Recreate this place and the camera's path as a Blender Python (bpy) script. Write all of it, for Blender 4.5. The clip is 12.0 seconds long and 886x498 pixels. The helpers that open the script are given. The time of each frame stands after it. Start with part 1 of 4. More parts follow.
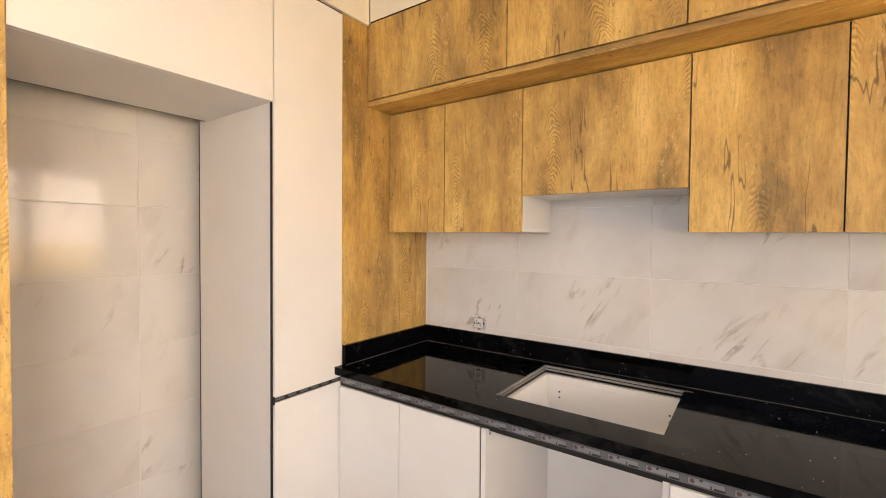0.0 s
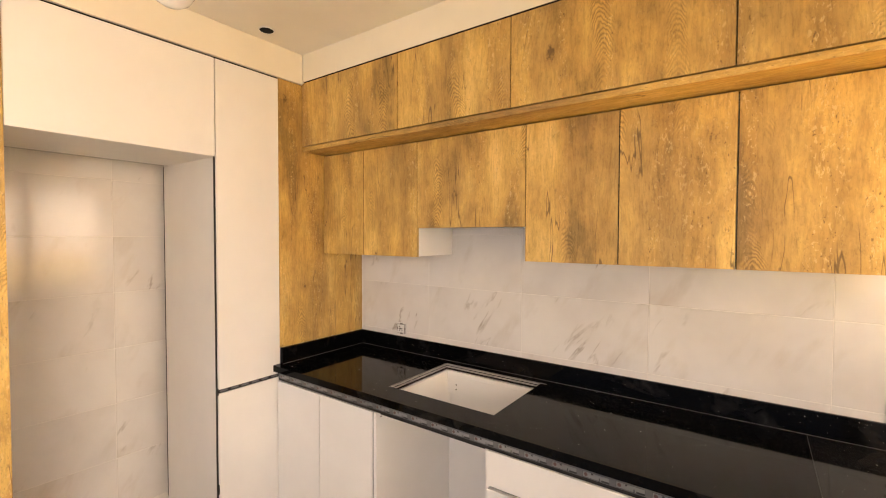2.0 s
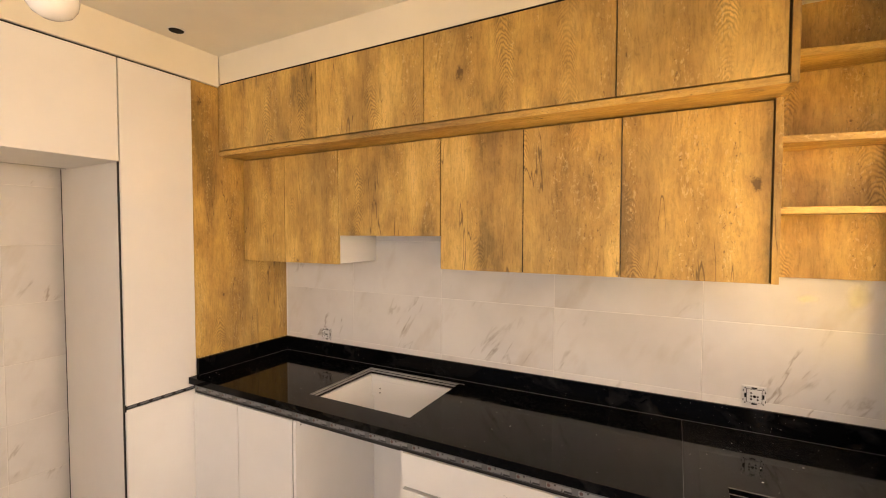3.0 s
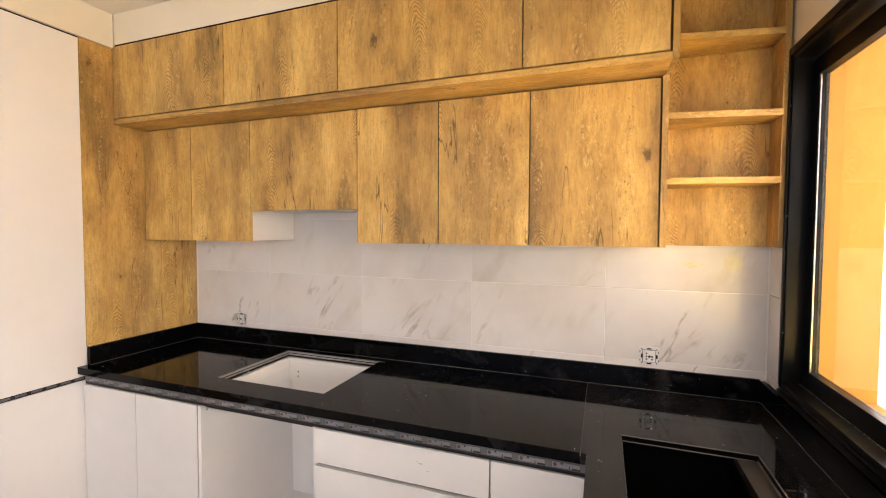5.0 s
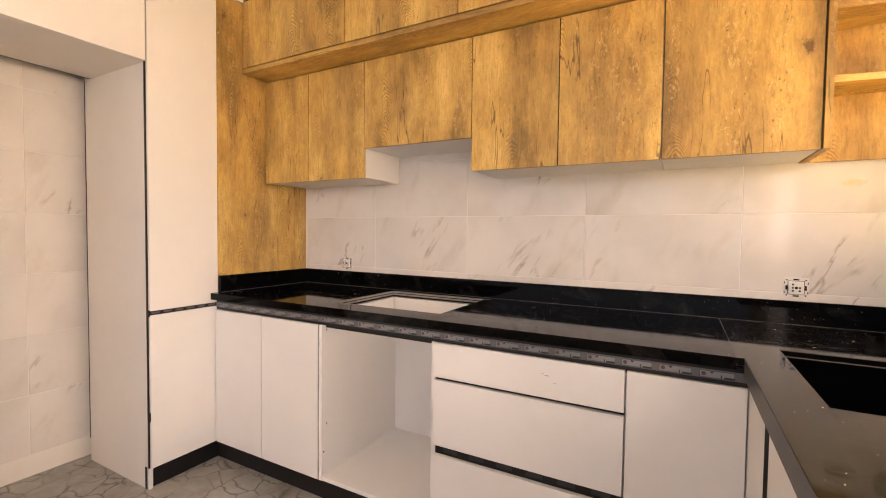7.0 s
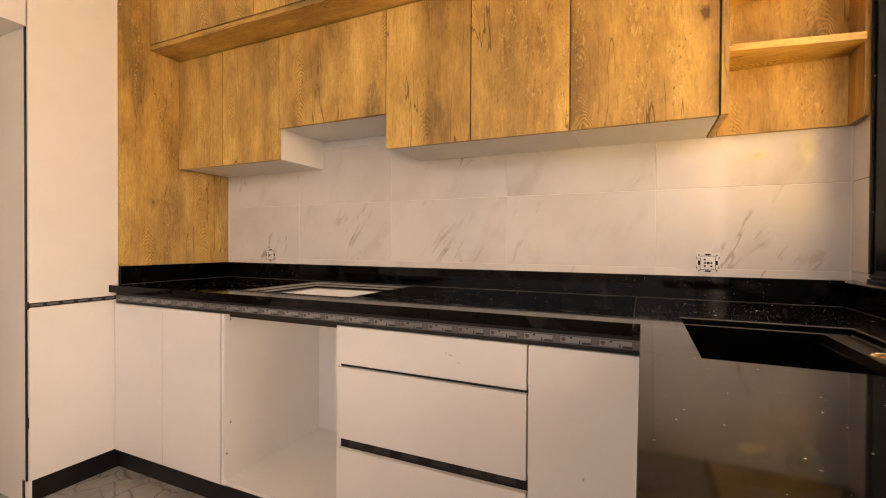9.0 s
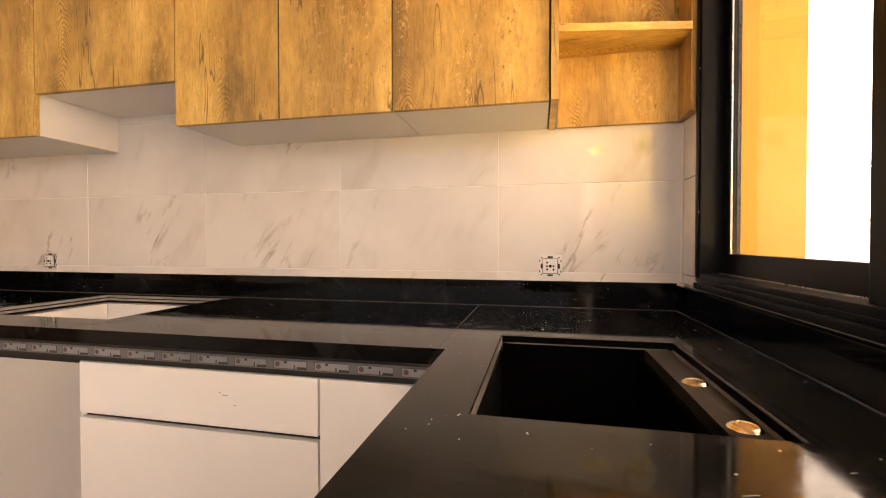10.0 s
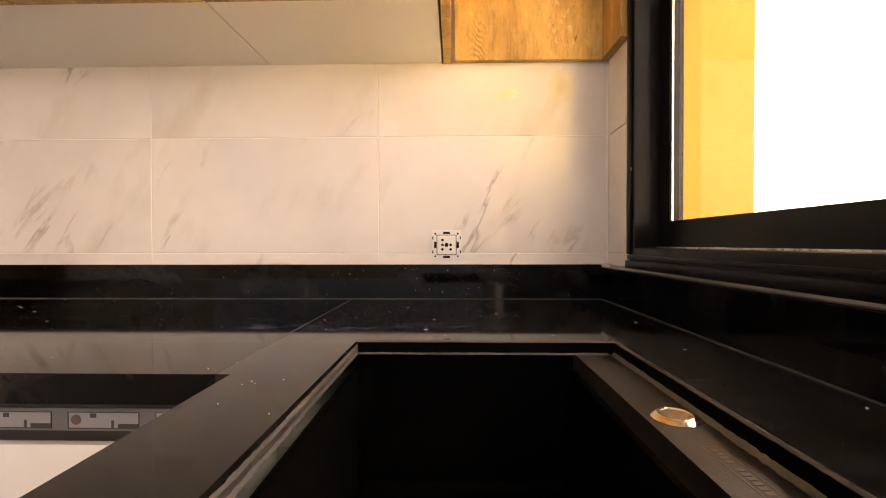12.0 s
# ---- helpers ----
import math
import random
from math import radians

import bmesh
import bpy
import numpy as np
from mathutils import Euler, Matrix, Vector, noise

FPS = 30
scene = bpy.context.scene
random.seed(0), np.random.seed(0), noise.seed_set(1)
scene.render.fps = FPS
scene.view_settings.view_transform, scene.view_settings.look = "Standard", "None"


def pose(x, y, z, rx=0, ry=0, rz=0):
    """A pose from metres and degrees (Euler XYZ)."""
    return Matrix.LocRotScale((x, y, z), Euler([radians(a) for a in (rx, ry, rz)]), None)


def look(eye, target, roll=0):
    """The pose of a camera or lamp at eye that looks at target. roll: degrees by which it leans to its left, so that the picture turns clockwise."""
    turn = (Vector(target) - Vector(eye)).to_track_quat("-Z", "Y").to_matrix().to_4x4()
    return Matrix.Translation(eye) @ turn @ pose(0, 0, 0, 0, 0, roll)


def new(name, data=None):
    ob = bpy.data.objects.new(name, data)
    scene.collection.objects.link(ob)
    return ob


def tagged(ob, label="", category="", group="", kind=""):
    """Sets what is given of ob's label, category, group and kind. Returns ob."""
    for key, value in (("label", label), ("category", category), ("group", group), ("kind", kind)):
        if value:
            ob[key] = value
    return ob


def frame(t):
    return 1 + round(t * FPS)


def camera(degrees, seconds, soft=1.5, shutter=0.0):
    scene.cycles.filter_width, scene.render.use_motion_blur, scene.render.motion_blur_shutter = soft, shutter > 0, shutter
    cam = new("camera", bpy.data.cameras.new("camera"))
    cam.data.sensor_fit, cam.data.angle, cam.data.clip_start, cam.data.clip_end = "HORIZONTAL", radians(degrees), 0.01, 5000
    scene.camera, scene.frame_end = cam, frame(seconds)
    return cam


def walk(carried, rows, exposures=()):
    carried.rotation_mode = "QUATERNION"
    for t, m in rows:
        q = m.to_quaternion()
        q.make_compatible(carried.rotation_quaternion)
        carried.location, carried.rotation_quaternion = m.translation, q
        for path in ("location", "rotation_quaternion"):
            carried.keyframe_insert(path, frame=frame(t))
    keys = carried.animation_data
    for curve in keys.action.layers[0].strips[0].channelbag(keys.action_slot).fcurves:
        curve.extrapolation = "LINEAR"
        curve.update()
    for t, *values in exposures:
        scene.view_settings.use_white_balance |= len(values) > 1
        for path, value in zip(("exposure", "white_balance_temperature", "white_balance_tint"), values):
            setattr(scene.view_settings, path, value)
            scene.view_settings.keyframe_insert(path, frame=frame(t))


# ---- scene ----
cam = camera(90.9, 12.0, soft=1.1)
PATH = [
    (0, (0.074, 0.047, 1.484), (-1.083, 1.678, 1.432), 0.5),
    (0.5, (0.278, 0.004, 1.497), (-0.892, 1.626, 1.45), 0.4),
    (1, (0.477, 0.003, 1.541), (-0.701, 1.618, 1.491), 0.3),
    (1.5, (0.63, -0.002, 1.58), (-0.563, 1.602, 1.523), 0.3),
    (2, (0.709, -0.04, 1.616), (-0.459, 1.582, 1.557), 0.2),
    (2.5, (0.763, -0.062, 1.646), (-0.268, 1.651, 1.58), 0.1),
    (3, (0.837, -0.035, 1.671), (-0.108, 1.726, 1.598), 0.1),
    (3.5, (0.903, -0.005, 1.676), (0.009, 1.782, 1.6), 0.1),
    (3.7, (0.933, 0.011, 1.676), (0.053, 1.806, 1.6), 0.0),
    (5.3, (0.907, 0.003, 1.513), (0.246, 1.889, 1.435), 0.3),
    (5.5, (0.885, 0.001, 1.48), (0.228, 1.889, 1.405), 0.3),
    (6, (0.836, -0.018, 1.408), (0.173, 1.867, 1.336), 0.6),
    (6.5, (0.771, -0.053, 1.313), (-0.007, 1.788, 1.242), 0.7),
    (7, (0.724, -0.075, 1.233), (-0.232, 1.681, 1.16), 0.7),
    (7.2, (0.714, -0.079, 1.213), (-0.271, 1.661, 1.134), 0.6),
    (8.8, (0.844, 0.048, 1.124), (-0.096, 1.813, 1.085), 0.3),
    (9, (0.888, 0.111, 1.106), (0.057, 1.93, 1.086), 0.3),
    (9.5, (1.013, 0.285, 1.132), (0.402, 2.190, 1.105), 0.3),
    (10, (1.075, 0.466, 1.124), (0.643, 2.418, 1.094), 0.0),
    (10.5, (1.120, 0.666, 1.078), (0.912, 2.655, 1.042), -0.4),
    (11, (1.142, 0.793, 1.050), (1.073, 2.791, 1.020), -0.3),
    (11.5, (1.138, 0.856, 1.036), (1.096, 2.855, 1.004), -0.5),
    (12, (1.130, 0.875, 1.046), (1.080, 2.874, 1.022), -0.1),
]
walk(cam, [(t, look(eye, target, roll)) for t, eye, target, roll in PATH], exposures=[(0.0, 0.16, 6000, 17), (0.5, -0.26, 6600, 20), (1.0, -0.48, 7500, 25), (1.5, 0.02, 6600, 19), (2.0, 0.06, 6600, 19), (3.0, -0.12, 6800, 20), (3.5, -0.08, 6800, 20), (5.5, 0.10, 5600, 18), (6.5, 0.13, 5900, 18), (7.0, 0.06, 6500, 24), (9.0, -0.16, 7200, 26), (10.0, 0.04, 7200, 25), (11.0, 0.10, 6900, 25), (12.0, 0.18, 6900, 25)])


# ---- body ----
# World: x right along the tiled wall, y towards it, z up.
YB, XR, XL = 2.005, 1.525, -1.432      # tiled wall, window wall, tall units' fronts
XN = -2.08                             # tiled wall at the back of the fridge recess
ZC, ZT = 0.904, 2.646                    # worktop, ceiling
W0, W1, WZ0, WZ1 = 0.45, 1.862, 0.99, 2.20   # window opening

# ---- light ----
world = bpy.data.worlds.new("world")
world.use_nodes = True
scene.world = world
wt = world.node_tree
sky = wt.nodes.new("ShaderNodeTexSky")
sky.sky_type, sky.sun_disc = "NISHITA", False
SUN = Vector((-0.6, 0.55, 0.9)).normalized()
sky.sun_elevation = math.asin(SUN.z)
sky.sun_rotation = math.atan2(SUN.x, SUN.y)
wt.links.new(sky.outputs[0], wt.nodes["Background"].inputs[0])
wt.nodes["Background"].inputs[1].default_value = 0.12
sun = new("sun", bpy.data.lights.new("sun", "SUN"))
sun.data.energy, sun.data.angle, sun.data.color = 4.0, radians(0.5), (1.0, 0.93, 0.82)
sun.matrix_world = look((8, -8, 8), Vector((8, -8, 8)) - SUN)
# unseen cool fill lamp added behind the walker; no glazed front is known there
cool_fill = new("rear_fill_cool", bpy.data.lights.new("rear_fill_cool", "AREA"))
cool_fill.data.shape, cool_fill.data.size, cool_fill.data.size_y = "RECTANGLE", 3.5, 1.62
cool_fill.data.energy, cool_fill.data.color = 14.5, (0.64, 0.79, 1.0)
cool_fill.matrix_world = look((-0.25, -2.5, 1.73), (-0.25, 0.0, 0.85))
# second unseen fill, warm and tilted up, added to brighten the upper parts
warm_fill = new("rear_fill_warm", bpy.data.lights.new("rear_fill_warm", "AREA"))
warm_fill.data.shape, warm_fill.data.size, warm_fill.data.size_y = "RECTANGLE", 3.5, 1.5
warm_fill.data.energy, warm_fill.data.color = 12, (1.0, 0.82, 0.52)
warm_fill.matrix_world = look((-0.25, -2.46, 1.70), (-0.25, 0.0, 2.9))

# added lamp below the sill, unseen, standing in for yellow bounce through the window
sink_lamp = new("sink_window_fill", bpy.data.lights.new("sink_window_fill", "AREA"))
sink_lamp.data.shape, sink_lamp.data.size, sink_lamp.data.size_y = "RECTANGLE", 0.26, 0.25
sink_lamp.data.energy, sink_lamp.data.color = 16, (1.0, 0.68, 0.15)
sink_lamp.matrix_world = look((2.3, 0.36, 0.72), (1.0, 1.75, 1.75))

# unseen fill lamp added behind the walker; the second window is made up
side_lamp = new("side_fill", bpy.data.lights.new("side_fill", "AREA"))
side_lamp.data.shape, side_lamp.data.size, side_lamp.data.size_y = "RECTANGLE", 1.5, 1.2
side_lamp.data.energy, side_lamp.data.color = 36, (1.0, 0.90, 0.76)
side_lamp.matrix_world = look((1.63, -1.35, 1.62), (0.0, -1.35, 1.62))


# ---- materials ----
def material(name, base=(0.8, 0.8, 0.8), rough=0.5, metal=0.0):
    m = bpy.data.materials.new(name)
    m.use_nodes = True
    b = m.node_tree.nodes["Principled BSDF"]
    b.inputs["Base Color"].default_value = (*base, 1)
    b.inputs["Roughness"].default_value = rough
    b.inputs["Metallic"].default_value = metal
    return m


class Net:
    """Short hand for a material's nodes."""

    def __init__(self, m):
        self.t = m.node_tree
        self.b = self.t.nodes["Principled BSDF"]

    def put(self, socket, value):
        if hasattr(value, "is_output"):
            self.t.links.new(value, socket)
        else:
            socket.default_value = value

    def node(self, kind, **ins):
        n = self.t.nodes.new("ShaderNode" + kind)
        for key, value in ins.items():
            self.put(n.inputs[key], value)
        return n

    def coords(self, scale=(1, 1, 1), turn=(0, 0, 0), shift=None):
        m = self.node("Mapping", Scale=scale, Rotation=turn)
        src = self.node("TexCoord").outputs["Object"]
        if shift is not None:
            add = self.node("VectorMath")
            self.put(add.inputs[0], src)
            self.put(add.inputs[1], shift)
            src = add.outputs[0]
        self.put(m.inputs["Vector"], src)
        return m.outputs[0]

    def chance(self, span):
        """An offset of its own for each object."""
        info = self.node("ObjectInfo")
        mul = self.node("VectorMath")
        mul.operation = "MULTIPLY"
        comb = self.node("CombineXYZ")
        for k in range(3):
            self.put(comb.inputs[k], info.outputs["Random"])
        self.put(mul.inputs[0], comb.outputs[0])
        self.put(mul.inputs[1], span)
        return mul.outputs[0]

    def noise(self, vec, scale, detail=4, rough=0.55, warp=0.0):
        n = self.node("TexNoise", Vector=vec, Scale=scale, Detail=detail, Roughness=rough, Distortion=warp)
        return n.outputs["Fac"]

    def ramp(self, fac, stops):
        n = self.node("ValToRGB", Fac=fac)
        e = n.color_ramp.elements
        while len(e) < len(stops):
            e.new(0.5)
        for k, (p, c) in enumerate(stops):
            e[k].position = p
            e[k].color = (*c, 1) if isinstance(c, tuple) else (c, c, c, 1)
        return n.outputs["Color"]

    def math(self, op, a, b=0.0):
        n = self.node("Math")
        n.operation = op
        self.put(n.inputs[0], a)
        self.put(n.inputs[1], b)
        return n.outputs[0]

    def mix(self, fac, a, b, mode="MIX"):
        n = self.node("MixRGB", Fac=fac)
        n.blend_type = mode
        for s, v in ((n.inputs[1], a), (n.inputs[2], b)):
            self.put(s, (*v, 1) if isinstance(v, tuple) else v)
        return n.outputs[0]

    def bump(self, height, strength, dist=0.002):
        n = self.node("Bump", Height=height, Strength=strength, Distance=dist)
        self.put(self.b.inputs["Normal"], n.outputs[0])


def oak(name="oak_laminate", lying=False):
    """Rustic oak, its grain upright, or along x for lying boards."""
    m = material(name, rough=0.5)
    n = Net(m)
    off = n.chance((7.3, 3.1, 11.7))

    def grain(across, along, shift):
        return n.coords((along, across, across) if lying else (across, across, along), shift=shift)

    sep = n.node("SeparateXYZ", Vector=n.coords(shift=off))
    along = sep.outputs[0] if lying else sep.outputs[2]
    across = n.math("ADD", sep.outputs[1], sep.outputs[2] if lying else sep.outputs[0])
    # the grain sways slowly from side to side
    wav = n.noise(grain(3.5, 1.6, off), 1.0, 3)
    sway = n.node("CombineXYZ")
    for k in ((1, 2) if lying else (0, 1)):
        n.put(sway.inputs[k], n.math("MULTIPLY", wav, 0.09))
    sh = n.node("VectorMath")
    n.put(sh.inputs[0], off)
    n.put(sh.inputs[1], sway.outputs[0])
    off2 = sh.outputs[0]
    bands = n.noise(grain(8, 0.9, off2), 1.0, 3, 0.5)
    blot = n.noise(grain(6, 3.2, off), 1.0, 5, 0.65)
    fine = n.noise(grain(120, 16, off2), 1.0, 4, 0.65)
    curl = n.noise(grain(90, 42, off2), 1.0, 4, 0.6, 1.6)
    tone = n.math("ADD", n.math("MULTIPLY", bands, 0.5), n.math("MULTIPLY", blot, 0.5))
    col = n.ramp(tone, [(0.37, (0.265, 0.165, 0.045)), (0.44, (0.47, 0.280, 0.070)), (0.54, (0.61, 0.388, 0.104)), (0.63, (0.74, 0.500, 0.158))])
    # smoky brown stains
    smoke = n.ramp(n.noise(grain(4.2, 1.1, off2), 1.0, 5, 0.62), [(0.45, 0.0), (0.62, 1.0)])
    col = n.mix(n.math("MULTIPLY", smoke, 0.52), col, (0.205, 0.116, 0.044))
    col = n.mix(0.36, col, n.ramp(fine, [(0.34, 0.42), (0.50, 0.98), (0.68, 1.22)]), "MULTIPLY")
    col = n.mix(0.36, col, n.ramp(curl, [(0.30, 0.45), (0.44, 0.96), (0.60, 1.04), (0.72, 1.30)]), "MULTIPLY")
    # cathedral figure: nested arches in narrow lanes
    lane_at = n.math("ADD", n.math("MULTIPLY", across, 4.3), n.math("MULTIPLY", n.noise(grain(1.2, 2.4, off), 1.0, 2), 0.75))
    u = n.math("SUBTRACT", n.math("FRACT", lane_at), 0.5)
    arch = n.math("MULTIPLY", n.math("POWER", n.math("ABSOLUTE", u), 1.5), 42.0)
    jit = n.math("MULTIPLY", n.noise(grain(26, 11, off), 1.0, 3, 0.6), 3.6)
    turn = n.math("ADD", n.math("ADD", n.math("MULTIPLY", along, 52.0), arch), jit)
    wave = n.math("SINE", n.math("MULTIPLY", turn, 6.283))
    inside = n.ramp(n.math("ADD", n.math("ABSOLUTE", u), n.math("MULTIPLY", n.math("SUBTRACT", n.noise(grain(20, 6, off), 1.0, 2), 0.5), 0.14)), [(0.09, 1.0), (0.17, 0.0)])
    patch = n.ramp(n.noise(grain(4, 1.9, off2), 1.0, 2), [(0.49, 0.0), (0.58, 1.0)])
    figure = n.math("MULTIPLY", inside, patch)
    col = n.mix(n.math("MULTIPLY", figure, 0.72), col, n.ramp(n.math("ADD", n.math("MULTIPLY", wave, 0.5), 0.5), [(0.0, 0.50), (0.4, 0.90), (1.0, 1.26)]), "MULTIPLY")
    # pale worn flecks along rough lines of the grain
    lane = n.ramp(n.noise(grain(13, 0.7, off2), 1.0, 2), [(0.50, 0.12), (0.60, 1.0)])
    fleck = n.ramp(n.noise(grain(105, 52, off), 1.0, 3, 0.6, 0.8), [(0.57, 0.0), (0.65, 1.0)])
    col = n.mix(n.math("MULTIPLY", n.math("MULTIPLY", lane, fleck), 0.42), col, (0.78, 0.58, 0.28))
    pit = n.ramp(n.noise(grain(130, 60, off2), 1.0, 3, 0.6), [(0.31, 1.0), (0.37, 0.0)])
    # long splits in the grain and knots with ragged rims
    split = n.noise(grain(14, 1.3, off), 1.0, 3, 0.5, 0.25)
    line = n.ramp(n.math("ABSOLUTE", n.math("SUBTRACT", split, 0.5)), [(0.003, 1.0), (0.0085, 0.0)])
    where = n.ramp(n.noise(grain(6, 2.1, off), 1.0, 2), [(0.55, 0.0), (0.60, 1.0)])
    crack = n.math("MAXIMUM", n.math("MULTIPLY", line, where), n.math("MULTIPLY", n.math("MULTIPLY", lane, pit), 0.85))
    knot = n.node("TexVoronoi", Vector=grain(4.2, 2.9, off2), Scale=1.0, Randomness=1.0)
    kd = n.noise(grain(75, 45, off), 1.0, 4, 0.65)
    kr = n.math("ADD", knot.outputs["Distance"], n.math("MULTIPLY", kd, 0.24))
    kmask = n.ramp(kr, [(0.165, 1.0), (0.205, 0.0)])
    halo = n.ramp(kr, [(0.16, 1.0), (0.33, 0.0)])
    col = n.mix(n.math("MULTIPLY", halo, 0.42), col, (0.25, 0.135, 0.045))
    dark = n.math("MAXIMUM", crack, kmask)
    col = n.mix(n.math("MULTIPLY", dark, 0.72), col, (0.065, 0.032, 0.012))
    n.put(n.b.inputs["Base Color"], col)
    n.put(n.b.inputs["Roughness"], n.ramp(fine, [(0.3, 0.60), (0.7, 0.42)]))
    relief = n.math("ADD", n.math("MULTIPLY", curl, 0.8), n.math("MULTIPLY", n.math("MULTIPLY", wave, figure), 0.25))
    n.bump(n.math("SUBTRACT", relief, n.math("MULTIPLY", dark, 0.9)), 0.36, 0.0016)
    return m


def marble():
    m = material("marble_tile", rough=0.08)
    n = Net(m)
    n.b.inputs["Specular IOR Level"].default_value = 0.38
    off = n.chance((13.0, 9.0, 17.0))
    sep = n.node("SeparateXYZ", Vector=n.coords((1, 1, 1), shift=off))
    u = n.math("ADD", sep.outputs[0], sep.outputs[1])
    z = sep.outputs[2]

    def veined(turn, across, along):
        """Coordinates that lie along and across veins rising to the right."""
        c, s = math.cos(radians(turn)), math.sin(radians(turn))
        comb = n.node("CombineXYZ")
        n.put(comb.inputs[0], n.math("MULTIPLY", n.math("SUBTRACT", n.math("MULTIPLY", u, s), n.math("MULTIPLY", z, c)), across))
        n.put(comb.inputs[2], n.math("MULTIPLY", n.math("ADD", n.math("MULTIPLY", u, c), n.math("MULTIPLY", z, s)), along))
        return comb.outputs[0]

    base = n.ramp(n.noise(n.coords((2.5, 2.5, 2.5), shift=off), 1.0, 4), [(0.3, (0.62, 0.59, 0.57)), (0.55, (0.70, 0.675, 0.655)), (0.75, (0.73, 0.71, 0.69))])
    v = n.noise(veined(58, 8.0, 1.7), 1.0, 5, 0.6, 0.35)
    d = n.math("ABSOLUTE", n.math("SUBTRACT", v, 0.5))
    thin = n.ramp(d, [(0.0, 1.0), (0.009, 0.6), (0.030, 0.0)])
    patch = n.ramp(n.noise(veined(58, 4.5, 2.4), 1.0, 3, 0.5), [(0.585, 0.0), (0.66, 1.0)])
    haze = n.ramp(n.noise(veined(62, 6.5, 2.2), 1.0, 4, 0.6), [(0.56, 0.0), (0.72, 1.0)])
    col = n.mix(n.math("MULTIPLY", haze, 0.42), base, (0.48, 0.42, 0.35))
    col = n.mix(n.math("MULTIPLY", n.math("MULTIPLY", thin, patch), 0.66), col, (0.25, 0.20, 0.15))
    n.put(n.b.inputs["Base Color"], col)
    n.bump(n.noise(n.coords((7, 7, 7)), 1.0, 2), 0.03, 0.004)
    return m


def granite(name="black_granite", film=0.0, gloss=0.11):
    """Polished black granite under a thin film of building dust."""
    m = material(name, rough=0.1)
    n = Net(m)
    n.b.inputs["Specular IOR Level"].default_value = gloss
    speck = n.noise(n.coords((420, 420, 420)), 1.0, 2, 0.6)
    dust = n.noise(n.coords((5, 9, 6)), 1.0, 6, 0.65, 0.6)
    smear = n.noise(n.coords((14, 50, 14), (0, 0, 0.5)), 1.0, 4, 0.6, 1.2)
    wipe = n.math("MULTIPLY", n.ramp(dust, [(0.5, 0.0), (0.75, 1.0)]), n.ramp(smear, [(0.4, 0.0), (0.7, 1.0)]))
    col = n.ramp(speck, [(0.3, (0.0012, 0.0012, 0.0012)), (0.72, (0.0025, 0.0024, 0.0024)), (0.82, (0.022, 0.021, 0.020))])
    col = n.mix(n.math("MULTIPLY", wipe, 0.55), col, (0.060, 0.057, 0.056))
    if film:
        cloud = n.ramp(n.noise(n.coords((6, 6, 6)), 1.0, 5, 0.65, 0.5), [(0.25, 0.5), (0.7, 1.0)])
        col = n.mix(n.math("MULTIPLY", cloud, film), col, (0.050, 0.046, 0.044))
    n.put(n.b.inputs["Base Color"], col)
    n.put(n.b.inputs["Roughness"], n.math("ADD", 0.055, n.math("MULTIPLY", wipe, 0.28)))
    return m


def plain(name, base, rough, grain=60.0, depth=0.05, stain=0.12, metal=0.0):
    """A painted or coated surface with faint stains and a fine relief."""
    m = material(name, base, rough, metal)
    n = Net(m)
    big = n.noise(n.coords((2.2, 2.2, 2.2)), 1.0, 5, 0.6)
    n.put(n.b.inputs["Base Color"], n.mix(stain, base, n.mix(1.0, base, n.ramp(big, [(0.3, 0.45), (0.7, 1.1)]), "MULTIPLY")))
    tiny = n.noise(n.coords((grain, grain, grain)), 1.0, 4, 0.6)
    n.put(n.b.inputs["Roughness"], n.math("ADD", rough - 0.06, n.math("MULTIPLY", tiny, 0.12)))
    n.bump(tiny, depth, 0.002)
    return m


def floor_stone():
    m = material("crazed_stone_floor", rough=0.3)
    n = Net(m)
    w = n.noise(n.coords((7, 7, 7)), 1.0, 3)
    sway = n.node("CombineXYZ")
    n.put(sway.inputs[0], n.math("MULTIPLY", w, 0.16))
    n.put(sway.inputs[1], n.math("MULTIPLY", w, -0.10))
    vec = n.coords((1, 1, 1), shift=sway.outputs[0])
    vor = n.node("TexVoronoi", Vector=vec, Scale=9.0, Randomness=1.0)
    vor.feature = "DISTANCE_TO_EDGE"
    tone = n.noise(n.coords((6, 6, 6)), 1.0, 6, 0.65)
    cracks = n.ramp(vor.outputs["Distance"], [(0.0, 1.0), (0.03, 0.4), (0.06, 0.0)])
    gate = n.ramp(n.noise(n.coords((5, 5, 5)), 1.0, 3), [(0.38, 0.15), (0.55, 1.0)])
    col = n.ramp(tone, [(0.3, (0.22, 0.21, 0.19)), (0.7, (0.42, 0.40, 0.37))])
    col = n.mix(n.math("MULTIPLY", n.math("MULTIPLY", cracks, gate), 0.85), col, (0.05, 0.045, 0.04))
    n.put(n.b.inputs["Base Color"], col)
    n.bump(tone, 0.1, 0.002)
    return m


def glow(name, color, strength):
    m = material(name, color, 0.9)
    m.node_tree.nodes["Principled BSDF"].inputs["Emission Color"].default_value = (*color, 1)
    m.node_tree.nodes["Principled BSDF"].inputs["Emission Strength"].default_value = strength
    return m


